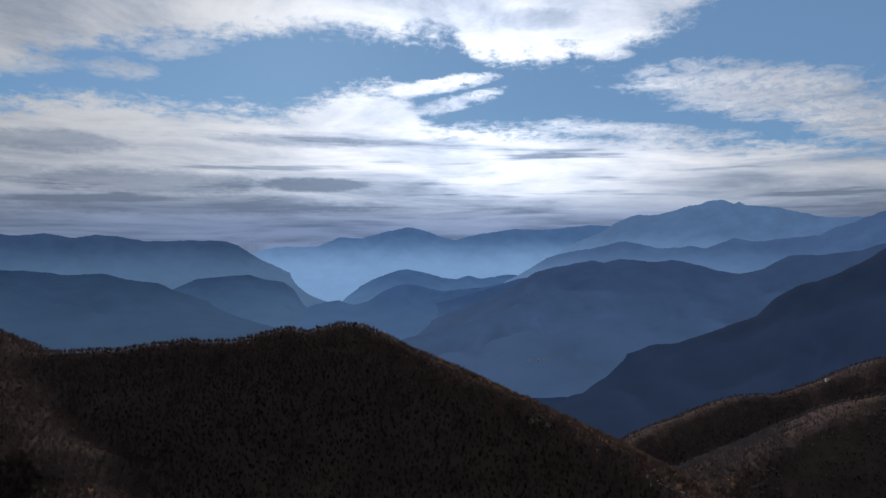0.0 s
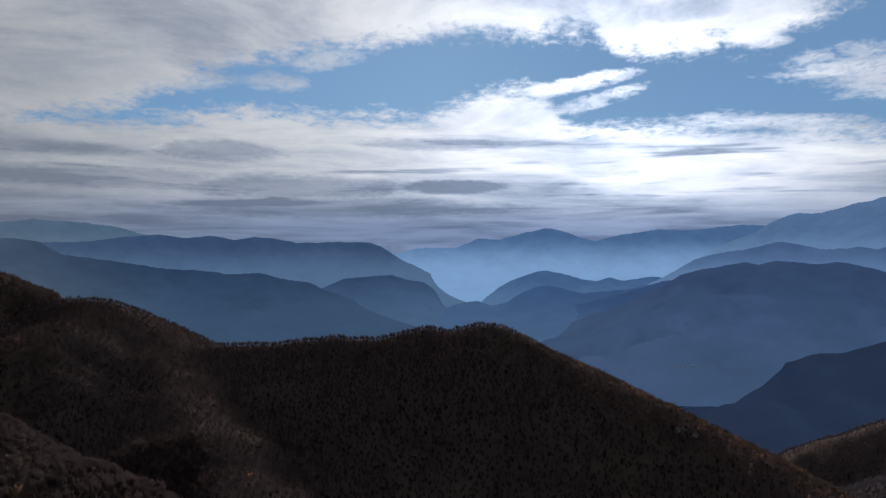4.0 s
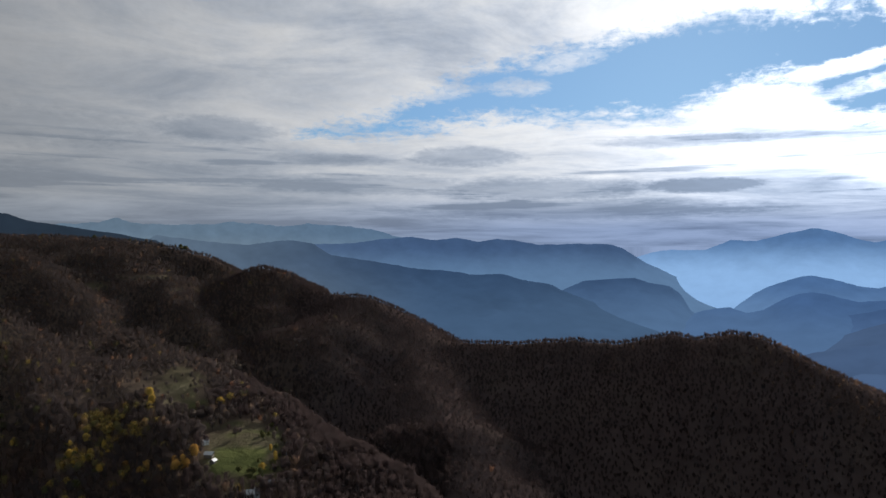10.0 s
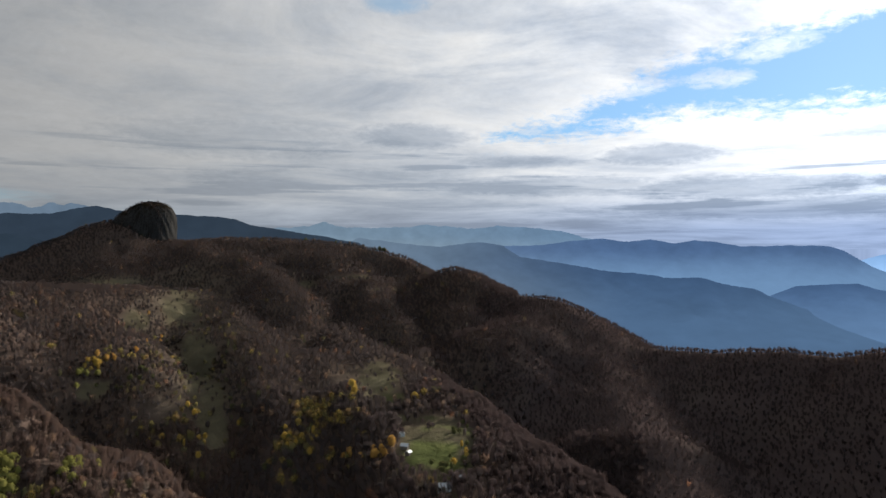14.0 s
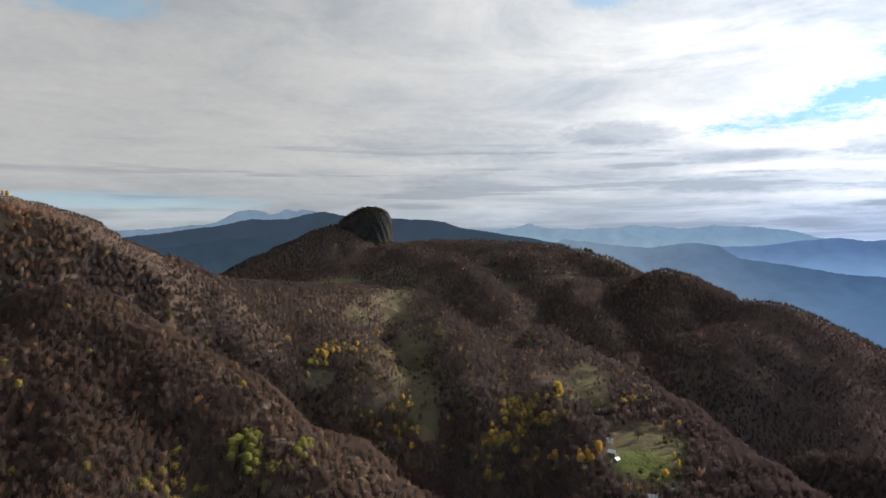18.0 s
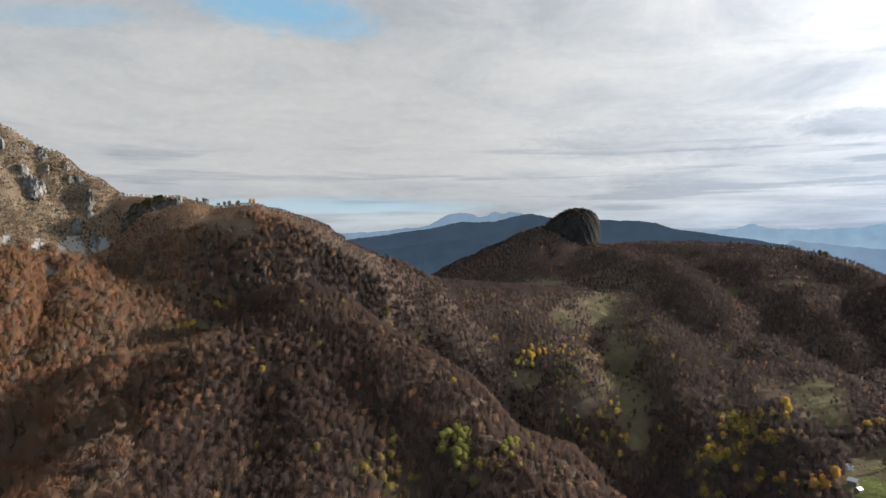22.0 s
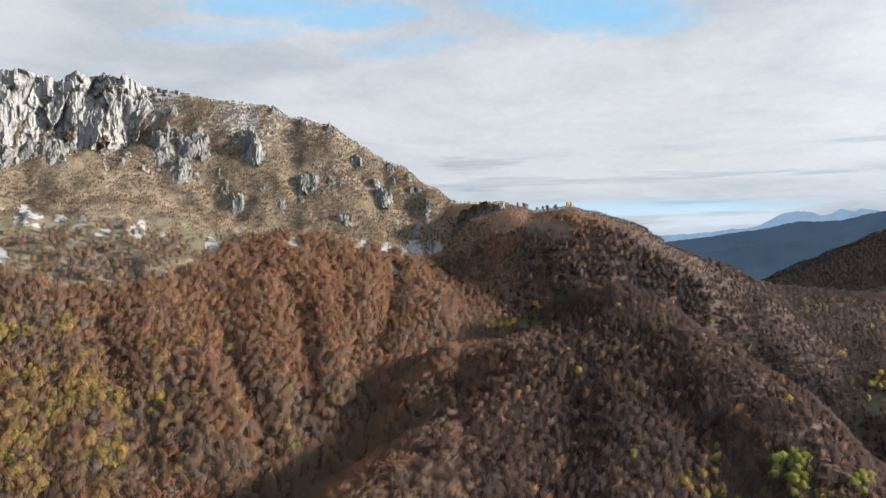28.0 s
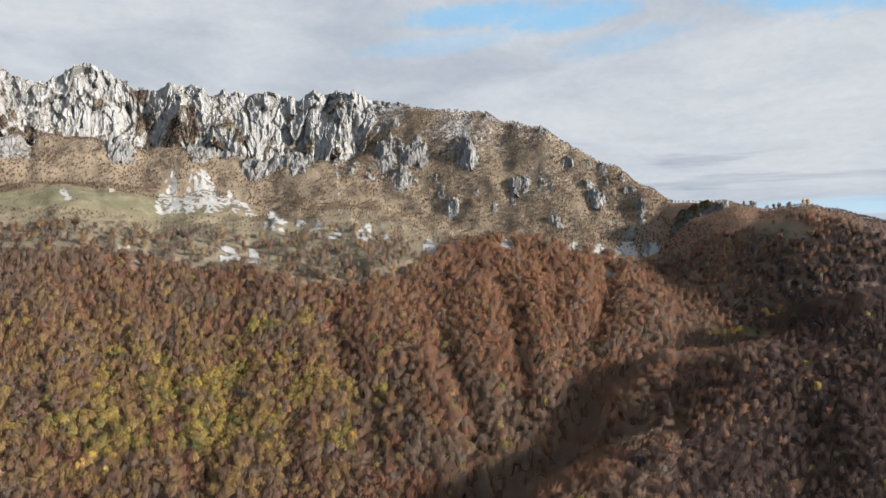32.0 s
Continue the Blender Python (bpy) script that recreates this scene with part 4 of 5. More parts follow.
def tree_kinds(x, y, z, rng):
    """Which of the palette each tree takes, by slope, patch and painted shade."""
    b, r = polar(x, y)
    e = np.degrees(np.arctan2(z - EYE, r))
    p = fbm(x / 55, y / 55, 21, 4)
    q = fbm(x / 28, y / 28, 31, 3)
    u = rng.random(len(x))
    w = 0.5 + 0.42 * fbm(x / 38, y / 38, 41, 3) + 0.28 * (u - 0.5)
    k = np.where(w < 0.40, 2, np.where(w < 0.60, 0, np.where(w < 0.74, 1, 0)))
    k = np.where(rng.random(len(x)) < 0.05, 8, k)
    red = np.clip(blob(b, e, 117, -4, 12, 6) * 1.2 + 0.5 * p, 0, 1)
    k = np.where((rng.random(len(x)) < red * 0.7), np.where(rng.random(len(x)) < 0.5, 1, 3), k)
    gold = np.clip(1.3 * blob(b, e, 147, -13, 13, 7) + 1.1 * blob(b, e, 82, -19, 5, 4) + 0.62 * blob(b, e, 54, -15, 5, 4.5) + 0.8 * blob(b, e, 66, -12, 4, 4) + 1.3 * blob(b, e, 72.5, -8.6, 2.4, 1.3)
                   + 0.9 * blob(b, e, 57, -14, 3.5, 3) + 1.2 * blob(b, e, 99, -5.9, 2.5, 0.6) + blob(b, e, 133, -10, 6, 4) - 0.7 + 1.5 * q, 0, 1)
    gold = np.clip(1.7 * gold - 0.25, 0, 1)
    v = rng.random(len(x))
    g = rng.random(len(x))
    k = np.where(gold > 0.18 + 0.80 * v, np.where(g < 0.40, 5, np.where(g < 0.72, 4, np.where(g < 0.93, 6, 7))), k)
    k = np.where((k < 4) & (rng.random(len(x)) < 0.5 * np.clip(1.3 * blob(b, e, 146, -13, 16, 9), 0, 1)), 4, k)
    olive = np.clip(blob(b, e, 66, -11, 5, 5) + 0.8 * blob(b, e, 83, -18, 4, 4) + 0.6 * q - 0.2, 0, 1)
    k = np.where((rng.random(len(x)) < olive * 0.3), np.where(g < 0.4, 7, 6), k)
    k = np.where(rng.random(len(x)) < 0.0015, 5, k)
    # spur and hills: their shade is put into the colour by darker kinds
    stand = stand_shade(x, y, z) * ((k < 4) | (k == 8))
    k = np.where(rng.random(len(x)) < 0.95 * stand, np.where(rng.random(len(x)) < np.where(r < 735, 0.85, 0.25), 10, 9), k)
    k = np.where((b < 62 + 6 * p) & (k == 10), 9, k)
    # backlit ridge: shade put into the colour with near-black twigs
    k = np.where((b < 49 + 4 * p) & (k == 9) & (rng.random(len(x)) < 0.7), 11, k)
    # opposite slope beyond: haze put into the colour with blue-grey twigs
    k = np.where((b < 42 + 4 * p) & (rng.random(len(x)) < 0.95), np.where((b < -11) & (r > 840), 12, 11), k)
    # sunlit shoulder of the ridge: painted with lighter kinds under the crest
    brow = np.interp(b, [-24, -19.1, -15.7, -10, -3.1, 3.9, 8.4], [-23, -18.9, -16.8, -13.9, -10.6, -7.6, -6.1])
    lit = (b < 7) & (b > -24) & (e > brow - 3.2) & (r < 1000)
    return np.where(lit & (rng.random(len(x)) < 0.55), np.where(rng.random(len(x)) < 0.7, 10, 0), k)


SCREES = [(141.5, 6.3, 2.9, 70), (143.6, 6.2, 2.8, 40), (138.8, 4.6, 2.9, 62), (135.8, 3.2, 1.6, 34), (133.9, 2.6, 1.8, 16), (132.6, 2.6, 1.7, 14), (131.0, 1.6, 1.0, 22), (128.4, 2.4, 0.8, 20),
          (126.8, 1.9, 0.9, 12), (123.2, 1.0, -0.4, 22), (117.0, 1.1, 0.1, 26), (111.6, 1.0, 0.0, 18), (109.8, 0.9, -0.6, 16), (107.4, 0.9, -0.4, 40), (105.6, 0.8, -0.2, 30), (109.0, -1.2, -2.0, 16),
          (139.2, 0.4, -0.8, 36), (137.5, 0.2, -1.2, 18), (147.0, 1.0, -0.2, 20), (145.9, -0.7, -1.7, 22), (152.5, 9.6, 7.4, 16), (150.5, 4.5, 3.6, 14), (130.8, 8.0, 2.6, 5)]


def on_scree(b, e):
    """Bare tongues of stone, where nothing grows."""
    b = np.where(b < -60, b + 360, b)
    bare = np.zeros(b.shape, bool)
    for b0, top, foot, wide in SCREES:
        f = np.clip((top - e) / (top - foot), 0, 1)
        bare |= (e < top) & (e > foot - 0.25) & (np.abs(b - b0) < wide * (0.3 + 0.7 * f) * 0.026)
    return bare


def wood(name, label, b0, b1, r0, r1, gap, tris, tall, seed, keep=1.0):
    rng = np.random.default_rng(seed)
    lim = r1 + gap
    g = np.arange(-lim, lim, gap)
    x, y = [v.ravel() for v in np.meshgrid(g, g)]
    b, r = polar(x, y)
    b = np.where(b < -60, b + 360, b)
    ok = (b > b0) & (b < b1) & (r >= r0) & (r < r1)
    x, y = x[ok], y[ok]
    x, y = x + rng.uniform(-0.5, 0.5, len(x)) * gap, y + rng.uniform(-0.5, 0.5, len(x)) * gap
    z, near = land(x, y)
    tilt = np.hypot(land(x + 3, y)[0] - z, land(x, y + 3)[0] - z) / 3
    more = rng.random(len(x)) < np.clip((np.sqrt(1 + tilt ** 2) - 1.15) * 1.3, 0, 1)
    x, y = np.concatenate([x, x[more] + rng.uniform(-2, 2, more.sum())]), np.concatenate([y, y[more] + rng.uniform(-2, 2, more.sum())])
    z, near = land(x, y)
    b, r = polar(x, y)
    dry, green, rock = covers(x, y, z)
    n = fbm(x / 40, y / 40, 13, 3)
    want = np.clip(1.05 - 0.62 * dry - 1.0 * green + 0.35 * n, 0.0, 1) * keep
    want = np.where(dry > 0.2, np.clip(0.70 + 1.0 * n, 0.12, 1.0) * keep, want)
    want = np.where((b > 118) & (r < 965) & (dry > 0.3), 0.5 * want, want)
    want = np.where((green > 0.45), 0.05, want)
    want = np.where((blob(b, r, 148, 955, 10, 42) > 0.4), 0.01, want)
    want = want * (1 - 0.82 * clearings(b, np.degrees(np.arctan2(z - EYE, r)), x, y))
    want = np.where(on_scree(b, np.degrees(np.arctan2(z - EYE, r))), 0.02, want)
    ok = rng.random(len(x)) < want
    x, y, z, dry = x[ok], y[ok], z[ok], dry[ok]
    kind = tree_kinds(x, y, z, rng)
    b = np.degrees(np.arctan2(-x, y))
    thin = (dry > 0.2) & (b > 100) & (rng.random(len(x)) < 0.85)
    kind = np.where(thin, rng.choice([2, 2, 8, 8, 10, 0, 4], len(x)), kind)
    return stand_of(name, label, x, y, z, kind, dry, tris, tall, seed, rng)


def stand_of(name, label, x, y, z, kind, dry, tris, tall, seed, rng):
    """Many trees joined into one wood; leaves and twigs are shaded by the round of their crown."""
    m = len(x)
    leafy = (((kind >= 4) & (kind <= 7)) & (rng.random(m) < np.where(kind == 5, 0.9, np.where(kind == 4, 0.15, 0.6)))) | ((kind == 3) & (rng.random(m) < 0.08))
    tall = tall * np.where(np.degrees(np.arctan2(-x, y)) < 104, 0.76, 1.0)
    h = tall * rng.uniform(0.78, 1.15, m) * (1 - 0.35 * np.clip(dry, 0, 0.55))
    wdt = h * rng.uniform(1.0, 1.45, m)
    a = rng.uniform(0, 2 * np.pi, m)
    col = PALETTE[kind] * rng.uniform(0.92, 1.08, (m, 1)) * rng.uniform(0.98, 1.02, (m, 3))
    # bark is darkened along with the dark kinds
    bark = np.array((0.26, 0.225, 0.185)) * rng.uniform(0.4, 1.15, (m, 1)) * np.where(kind >= 9, 0.4, 1.0)[:, None]
    co, no, fa, tint, start = [], [], [], [], 0
    for crown in (False, True):
        i = np.flatnonzero(leafy == crown)
        if not len(i):
            continue
        shapes = [tree_shape(seed * 20 + k + 10 * crown, tris, (0.27, 0.33, 0.29, 0.36)[k % 4], crown) for k in range(10)]
        vs, ws, fs, stem = np.stack([q[0] for q in shapes]), np.stack([q[1] for q in shapes]), shapes[0][2], shapes[0][3]
        pick = rng.integers(0, 10, len(i))
        ca, sa = np.cos(a[i])[:, None], np.sin(a[i])[:, None]
        v, w = vs[pick], ws[pick]
        co.append(np.stack([(v[:, :, 0] * ca - v[:, :, 1] * sa) * wdt[i, None] + x[i, None], (v[:, :, 0] * sa + v[:, :, 1] * ca) * wdt[i, None] + y[i, None],
                            v[:, :, 2] * h[i, None] + z[i, None]], -1).reshape(-1, 3))
        no.append(np.stack([w[:, :, 0] * ca - w[:, :, 1] * sa, w[:, :, 0] * sa + w[:, :, 1] * ca, w[:, :, 2]], -1).reshape(-1, 3))
        nv = vs.shape[1]
        fa.append((fs[None] + (start + np.arange(len(i)) * nv)[:, None, None]).reshape(-1, 3))
        rgb = np.repeat(col[i][:, None, :], nv, 1)
        rgb[:, stem > 0] = bark[i][:, None, :]
        tint.append(np.concatenate([rgb, np.ones((len(i), nv, 1))], -1).reshape(-1, 4))
        start += len(i) * nv
    me = mesh_from(name, np.concatenate(co), np.concatenate(fa), LEAF, True)
    me.normals_split_custom_set_from_vertices(np.concatenate(no).astype(np.float32))
    at = me.attributes.new("tint", "FLOAT_COLOR", "POINT")
    at.data.foreach_set("color", np.concatenate(tint).astype(np.float32).ravel())
    print(name, m, "trees", len(me.polygons))
    return tagged(new(name, me), label, "forest", kind="stuff")


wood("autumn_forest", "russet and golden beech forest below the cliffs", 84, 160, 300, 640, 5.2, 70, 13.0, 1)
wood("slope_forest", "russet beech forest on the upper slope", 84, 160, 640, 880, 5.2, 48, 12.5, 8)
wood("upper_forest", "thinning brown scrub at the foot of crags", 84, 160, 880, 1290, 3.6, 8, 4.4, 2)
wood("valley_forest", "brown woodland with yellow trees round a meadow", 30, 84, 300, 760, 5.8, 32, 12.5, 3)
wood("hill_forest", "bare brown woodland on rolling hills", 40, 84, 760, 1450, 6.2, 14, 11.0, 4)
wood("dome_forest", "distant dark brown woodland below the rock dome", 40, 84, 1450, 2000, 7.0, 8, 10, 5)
wood("ridge_forest", "bare woodland on a backlit ridge, shade put into its colour", -26, 40, 420, 1180, 5.8, 8, 8.5, 6)
wood("far_slope_forest", "bare woodland on the opposite slope, haze put into its colour", -44, -8, 850, 1650, 8.0, 6, 8, 7)


# ------------------------------------------------------------------ crags, screes and the dome
def height_at(b, r):
    hx, hy = heading(b)
    return float(land(np.array([hx * r]), np.array([hy * r]))[0][0])


def range_for(b, e, r0=280.0, r1=1900.0):
    """Range at which the ground along a bearing first reaches a height angle."""
    r = np.arange(r0, r1, 3.0)
    hx, hy = heading(b)
    z = land(hx * r, hy * r)[0] - EYE
    k = np.argmax(np.degrees(np.arctan2(z, r)) >= e)
    return float(r[k])


random.seed(4)
CREST_B = [p[0] for p in [c for c in CRESTS if c[0] is CLIFF][0][1]]
CREST_R = [p[1] for p in [c for c in CRESTS if c[0] is CLIFF][0][1]]
CREST_E = [p[2] for p in [c for c in CRESTS if c[0] is CLIFF][0][1]]
SHRUBS, rng_wall = [], np.random.default_rng(8)


def rock_wall(b0, b1, seed, label, foot=6.4, reach=105.0):
    """A length of the summit cliff: buttresses, flutes and ledges standing out from the crest line."""
    bs = np.arange(b0, b1 + 0.02, 0.07)
    vs = np.linspace(0, 1, 74)
    B, V = np.meshgrid(bs, vs, indexing="ij")
    s_ = B * 21.3
    s_ = s_ + 7 * fbm(s_ / 45, V * 2.2, 905, 3) + 1.2 * fbm(s_ / 11, V * 6, 906, 2)
    r0, e0 = np.interp(B, CREST_B, CREST_R), np.interp(B, CREST_B, CREST_E)
    butt = 0.62 * ridged(s_ / 74 + 0.35 * (1 - V), V * 0.6 + 3, 900, 2) + 0.38 * ridged(s_ / 33 + 0.5 * (1 - V), V * 1.3 + 7, 960, 2)
    flute = ridged(s_ / 17 + 0.8 * V, V * 1.6, 910, 3)
    crack = ridged(s_ / 6.0 + 0.9 * V, V * 5, 920, 3)
    lump = fbm(s_ / 24, V * 7, 930, 4)
    big, tag_big = blocks(s_ / 26, V * 3.2 + s_ / 90, 970)
    small, tag_small = blocks(s_ / 8.5 + 0.6 * V, V * 8 - s_ / 60, 980)
    chip, _ = blocks(s_ / 3.6, V * 20 + s_ / 20, 990)
    top = r0 * np.tan(np.radians(e0)) + 15 * (butt - 0.60) + 6 * big + 2.2 * small + 0.8 * chip + 3 * lump + 2
    low = r0 * np.tan(np.radians(foot - 1.0 + 2.8 * fbm(s_ / 50, s_ * 0, 940, 3) + 3.0 * (0.6 - butt)))
    zz = V ** 0.92
    z = low + (top - low) * zz + 5 * lump * np.sin(np.pi * V)
    off = reach * (1 - V) ** 1.15 + 44 * (butt - 0.50) * np.clip(1.6 * (1 - 0.5 * V), 0, 1) + 4 * (flute - 0.5) + 3 * (crack - 0.5) + 4 * lump - 8 + 15 * big + 6.5 * small + 2.2 * chip
    off = np.where(V > 0.975, off - 30 * (V - 0.975) / 0.025, off)
    z = np.where(V > 0.99, z - 10, z)
    sink = np.clip(0.12 - V, 0, 1) / 0.12
    taper = np.clip((B - 124.5) / 6, 0.05, 1)
    off, z = off * taper - 6 * (1 - taper), top - (top - z) * (0.25 + 0.75 * taper)
    R = r0 - off + 30 * sink
    x, y = -np.sin(np.radians(B)) * R, np.cos(np.radians(B)) * R
    me = mesh_from("cliff", np.stack([x, y, z + EYE], -1).reshape(-1, 3), grid_faces(len(bs), len(vs)), ROCK, False)
    scrub = 0.60 - butt + 0.55 * (0.58 - V) + 0.5 * np.clip((129 - B) / 6, 0, 1) + 0.5 * fbm(s_ / 14, V * 9, 950, 4) - 0.25 * (flute - 0.5) + 0.30 * (tag_big - 0.55) + 0.25 * (tag_small - 0.5)
    float_attr(me, "scrub", np.clip(scrub * 2.2 + 0.2, 0, 1).ravel())
    pick = rng_wall.random(scrub.shape) < np.clip(scrub * 2.4 - 0.3, 0, 0.5) * (V > 0.05)
    SHRUBS.append(np.stack([x[pick], y[pick], z[pick] + EYE - 0.5], -1))
    return tagged(new("cliff", me), label, "cliff", "summit wall")


walls = [125.0, 128.8, 133.6, 137.4, 141.0, 145.2, 149.0, 152.6, 157.0]
for k, (b0, b1) in enumerate(zip(walls[:-1], walls[1:])):
    rock_wall(b0, b1, k, "pale grey fluted limestone cliff with brown ledges", 7.4 if k < 1 else 6.4)
pts = np.concatenate(SHRUBS)
stand_of("ledge_scrub", "dark bare shrubs on cliff ledges", *pts.T, rng_wall.choice([2, 8, 2, 9, 10, 0, 0], len(pts)), np.zeros(len(pts)), 9, 4.8, 31, rng_wall)


def outcrop(b, r, w, d, h, seed, label, mat=None, blocky=False):
    """Broken limestone standing out of the slope: sharp ribs running with the fall of the ground."""
    n = int(min(44, max(14, w * 1.1)))
    U, V = np.meshgrid(np.linspace(-0.5, 0.5, n), np.linspace(-0.5, 0.5, n), indexing="ij")
    R = r + V * d
    B = b + np.degrees(U * w / r)
    x, y = -np.sin(np.radians(B)) * R, np.cos(np.radians(B)) * R
    ground_z = land(x.ravel(), y.ravel())[0].reshape(x.shape)
    rim = 0.9 - (2 * U) ** 2 - (2 * V) ** 2 + 0.8 * fbm(U * w / 8 + seed, V * d / 10, seed, 4)
    ribs = 0.45 * ridged(U * w / 11 + seed * 1.3, V * d / 22 + seed, seed, 3) + 0.32 + 0.8 * blocks(U * w / 8 + seed, V * d / 9, seed)[0] + 0.35 * blocks(U * w / 3.2 + seed, V * d / 3.6, seed + 6)[0]
    z = ground_z + np.where(rim > 0, h * np.clip(rim, 0, 1) ** (0.35 if blocky else 0.75) * (np.clip(0.86 + 0.14 * ribs, 0, 1.2) if blocky else np.clip(1.5 * ribs - 0.15, 0, 1.3)) + 0.12 * h * fbm(U * w / 4, V * d / 4, seed + 3, 2), -2.5)
    faces = grid_faces(n, n)
    faces = faces[(rim.ravel()[faces] > 0).any(1)]
    me = mesh_from("rock_outcrop", np.stack([x, y, z], -1).reshape(-1, 3), faces, mat or ROCK, False)
    return tagged(new("rock_outcrop", me), label, "rock", "limestone outcrops")


# limestone darkened: the shade on these faces is put into its colour
SHADED = rock_material("shaded_rock", 0.26, 0.6)
GREY = rock_material("grey_lichened_limestone", 0.50, 0.42)
for k in range(34):   # buttresses stepping down from the wall
    b = random.uniform(124, 157)
    q = random.uniform(75, 150)
    w = random.uniform(18, 46)
    outcrop(b, float(np.interp(b, CREST_B, CREST_R)) - q, w, w * random.uniform(0.9, 1.4), w * random.uniform(0.2, 0.36), 500 + k, "grey limestone buttress standing out of brown scrub", GREY)
for k in range(60):   # broken rock scattered over the scrubby slope
    b = random.uniform(105.5, 131)
    q = random.uniform(12, 170) * (0.55 if b < 110 else 1)
    w = random.uniform(6, 17)
    outcrop(b, float(np.interp(b, CREST_B, CREST_R)) - q, w, w * random.uniform(0.8, 1.5), w * random.uniform(0.22, 0.45), 600 + k, "small grey limestone outcrop on a scrubby slope", GREY)
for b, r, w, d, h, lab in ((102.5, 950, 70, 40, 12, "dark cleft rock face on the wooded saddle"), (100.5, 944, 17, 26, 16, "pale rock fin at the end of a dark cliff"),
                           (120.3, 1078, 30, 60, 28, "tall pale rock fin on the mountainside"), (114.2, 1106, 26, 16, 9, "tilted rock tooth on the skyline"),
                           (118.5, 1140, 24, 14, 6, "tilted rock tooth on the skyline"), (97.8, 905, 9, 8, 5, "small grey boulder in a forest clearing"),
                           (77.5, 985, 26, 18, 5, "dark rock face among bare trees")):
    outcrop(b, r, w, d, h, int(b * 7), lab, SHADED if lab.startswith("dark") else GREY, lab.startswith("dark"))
for b, e, w in ((116.4, 5.2, 24), (115.6, 5.5, 18), (109.9, 4.3, 26), (121.6, 3.8, 22), (122.3, 4.6, 14), (112.2, 7.0, 18), (119.6, 7.4, 16), (125.3, 8.0, 24), (127.2, 7.2, 16), (118.0, 3.6, 12)):
    outcrop(b, range_for(b, e, 820), w * 1.1, w * 1.4, w * 0.48, int(b * 11), "grey limestone ribs on the mountainside", GREY)


def set_dome():
    mat = rock_material("dark_dome_rock", 0.13, 0.35)
    nu, nv = 90, 44
    th, v = np.meshgrid(np.linspace(0, 2 * np.pi, nu, endpoint=False), np.linspace(0, 1, nv), indexing="ij")
    c, s_ = np.cos(th), np.sin(th)
    f = fbm(c * 3 + 2 * v, s_ * 3 + v, 77, 5)
    g = ridged(c * 4 + 5, s_ * 4 + 0.8 * v, 78, 4) - 0.5
    prof = np.sqrt(np.clip(1 - v ** (2.6 + 3.0 * np.clip(c, 0, 1)), 0, 1))
    out = prof * (1 + 0.10 * f + 0.05 * g * np.clip(1.3 - v, 0, 1) * np.clip(0.35 + c, 0.15, 1))
    x = c * out * 66 + np.where(c < 0, c * (1 - v) ** 1.5 * 62, 0)
    z = 112 * v * (1 + 0.05 * f)
    me = mesh_from("rock_dome", np.stack([x, s_ * out * 62, z], -1).reshape(-1, 3), grid_faces(nu, nv, True), mat, False)
    ob = new("rock_dome", me)
    p = spot(69.0, 1890, 0)
    ob.matrix_world = pose(p.x, p.y, EYE + 1890 * math.tan(radians(3.42)) - 113, 0, 0, 69.0)
    tagged(ob, "dark steep-sided rock dome, wooded on top", "rock")
    m = np.array(ob.matrix_world)
    co = np.stack([x, s_ * out * 62, z], -1).reshape(-1, 3) @ m[:3, :3].T + m[:3, 3]
    rng = np.random.default_rng(3)
    keep = (rng.random(len(co)) < 0.5) & ((c.ravel() < 0.55) | (v.ravel() > 0.8)) & (v.ravel() < 0.985)
    p = co[keep]
    stand_of("dome_scrub", "dark bare trees clinging to the rock dome", *p.T, np.where(rng.random(len(p)) < 0.5, 10, 9), np.zeros(len(p)), 12, 5.5, 41, rng)


set_dome()


def scree(b, top, foot, wide, seed, spread=1.0):
    """A tongue of loose pale stone: height angles of its head and foot, width at the foot in metres."""
    ra, rb = range_for(b, top, 800), range_for(b, foot, 800)
    nv, nu = max(8, int(abs(ra - rb) / 1.6)), max(10, int(wide / 1.4))
    V, U = np.meshgrid(np.linspace(0, 1, nv), np.linspace(-0.5, 0.5, nu), indexing="ij")
    wd = wide * (0.30 + 0.70 * V ** 0.8 * spread)
    R = ra + (rb - ra) * V
    B = b + np.degrees(U * wd / R) + 0.25 * np.sin(V * 3 + seed)
    x, y = -np.sin(np.radians(B)) * R, np.cos(np.radians(B)) * R
    z = land(x.ravel(), y.ravel())[0].reshape(x.shape)
    z = z + 0.55 + 0.22 * fbm(x / 3, y / 3, seed, 2)
    rim = 1.3 - (2 * np.abs(U)) ** 2 - np.abs(2 * V - 1) ** 4 + 2.2 * fbm(U * wd / 9 + seed, V * 1.8, seed, 5) + 1.5 * (ridged(U * wd / 6 + seed, V * 1.1, seed + 9, 3) - 0.62) + 2.6 * fbm(x / 5, y / 5, seed + 4, 3)
    faces = grid_faces(nv, nu)
    faces = faces[rim.ravel()[faces].mean(1) > 0.55]
    me = mesh_from("scree", np.stack([x, y, z], -1).reshape(-1, 3), faces, SCREE, True)
    return tagged(new("scree", me), "pale loose limestone scree on the slope", "scree", kind="stuff")


for k, (b, top, foot, wide) in enumerate(SCREES):
    scree(b, top, foot, wide, 300 + k)


# ------------------------------------------------------------------ single trees that stand out
def part(name, me, parent, label=""):
    ob = new(name, me)
    ob.parent = parent
    return tagged(ob, label)


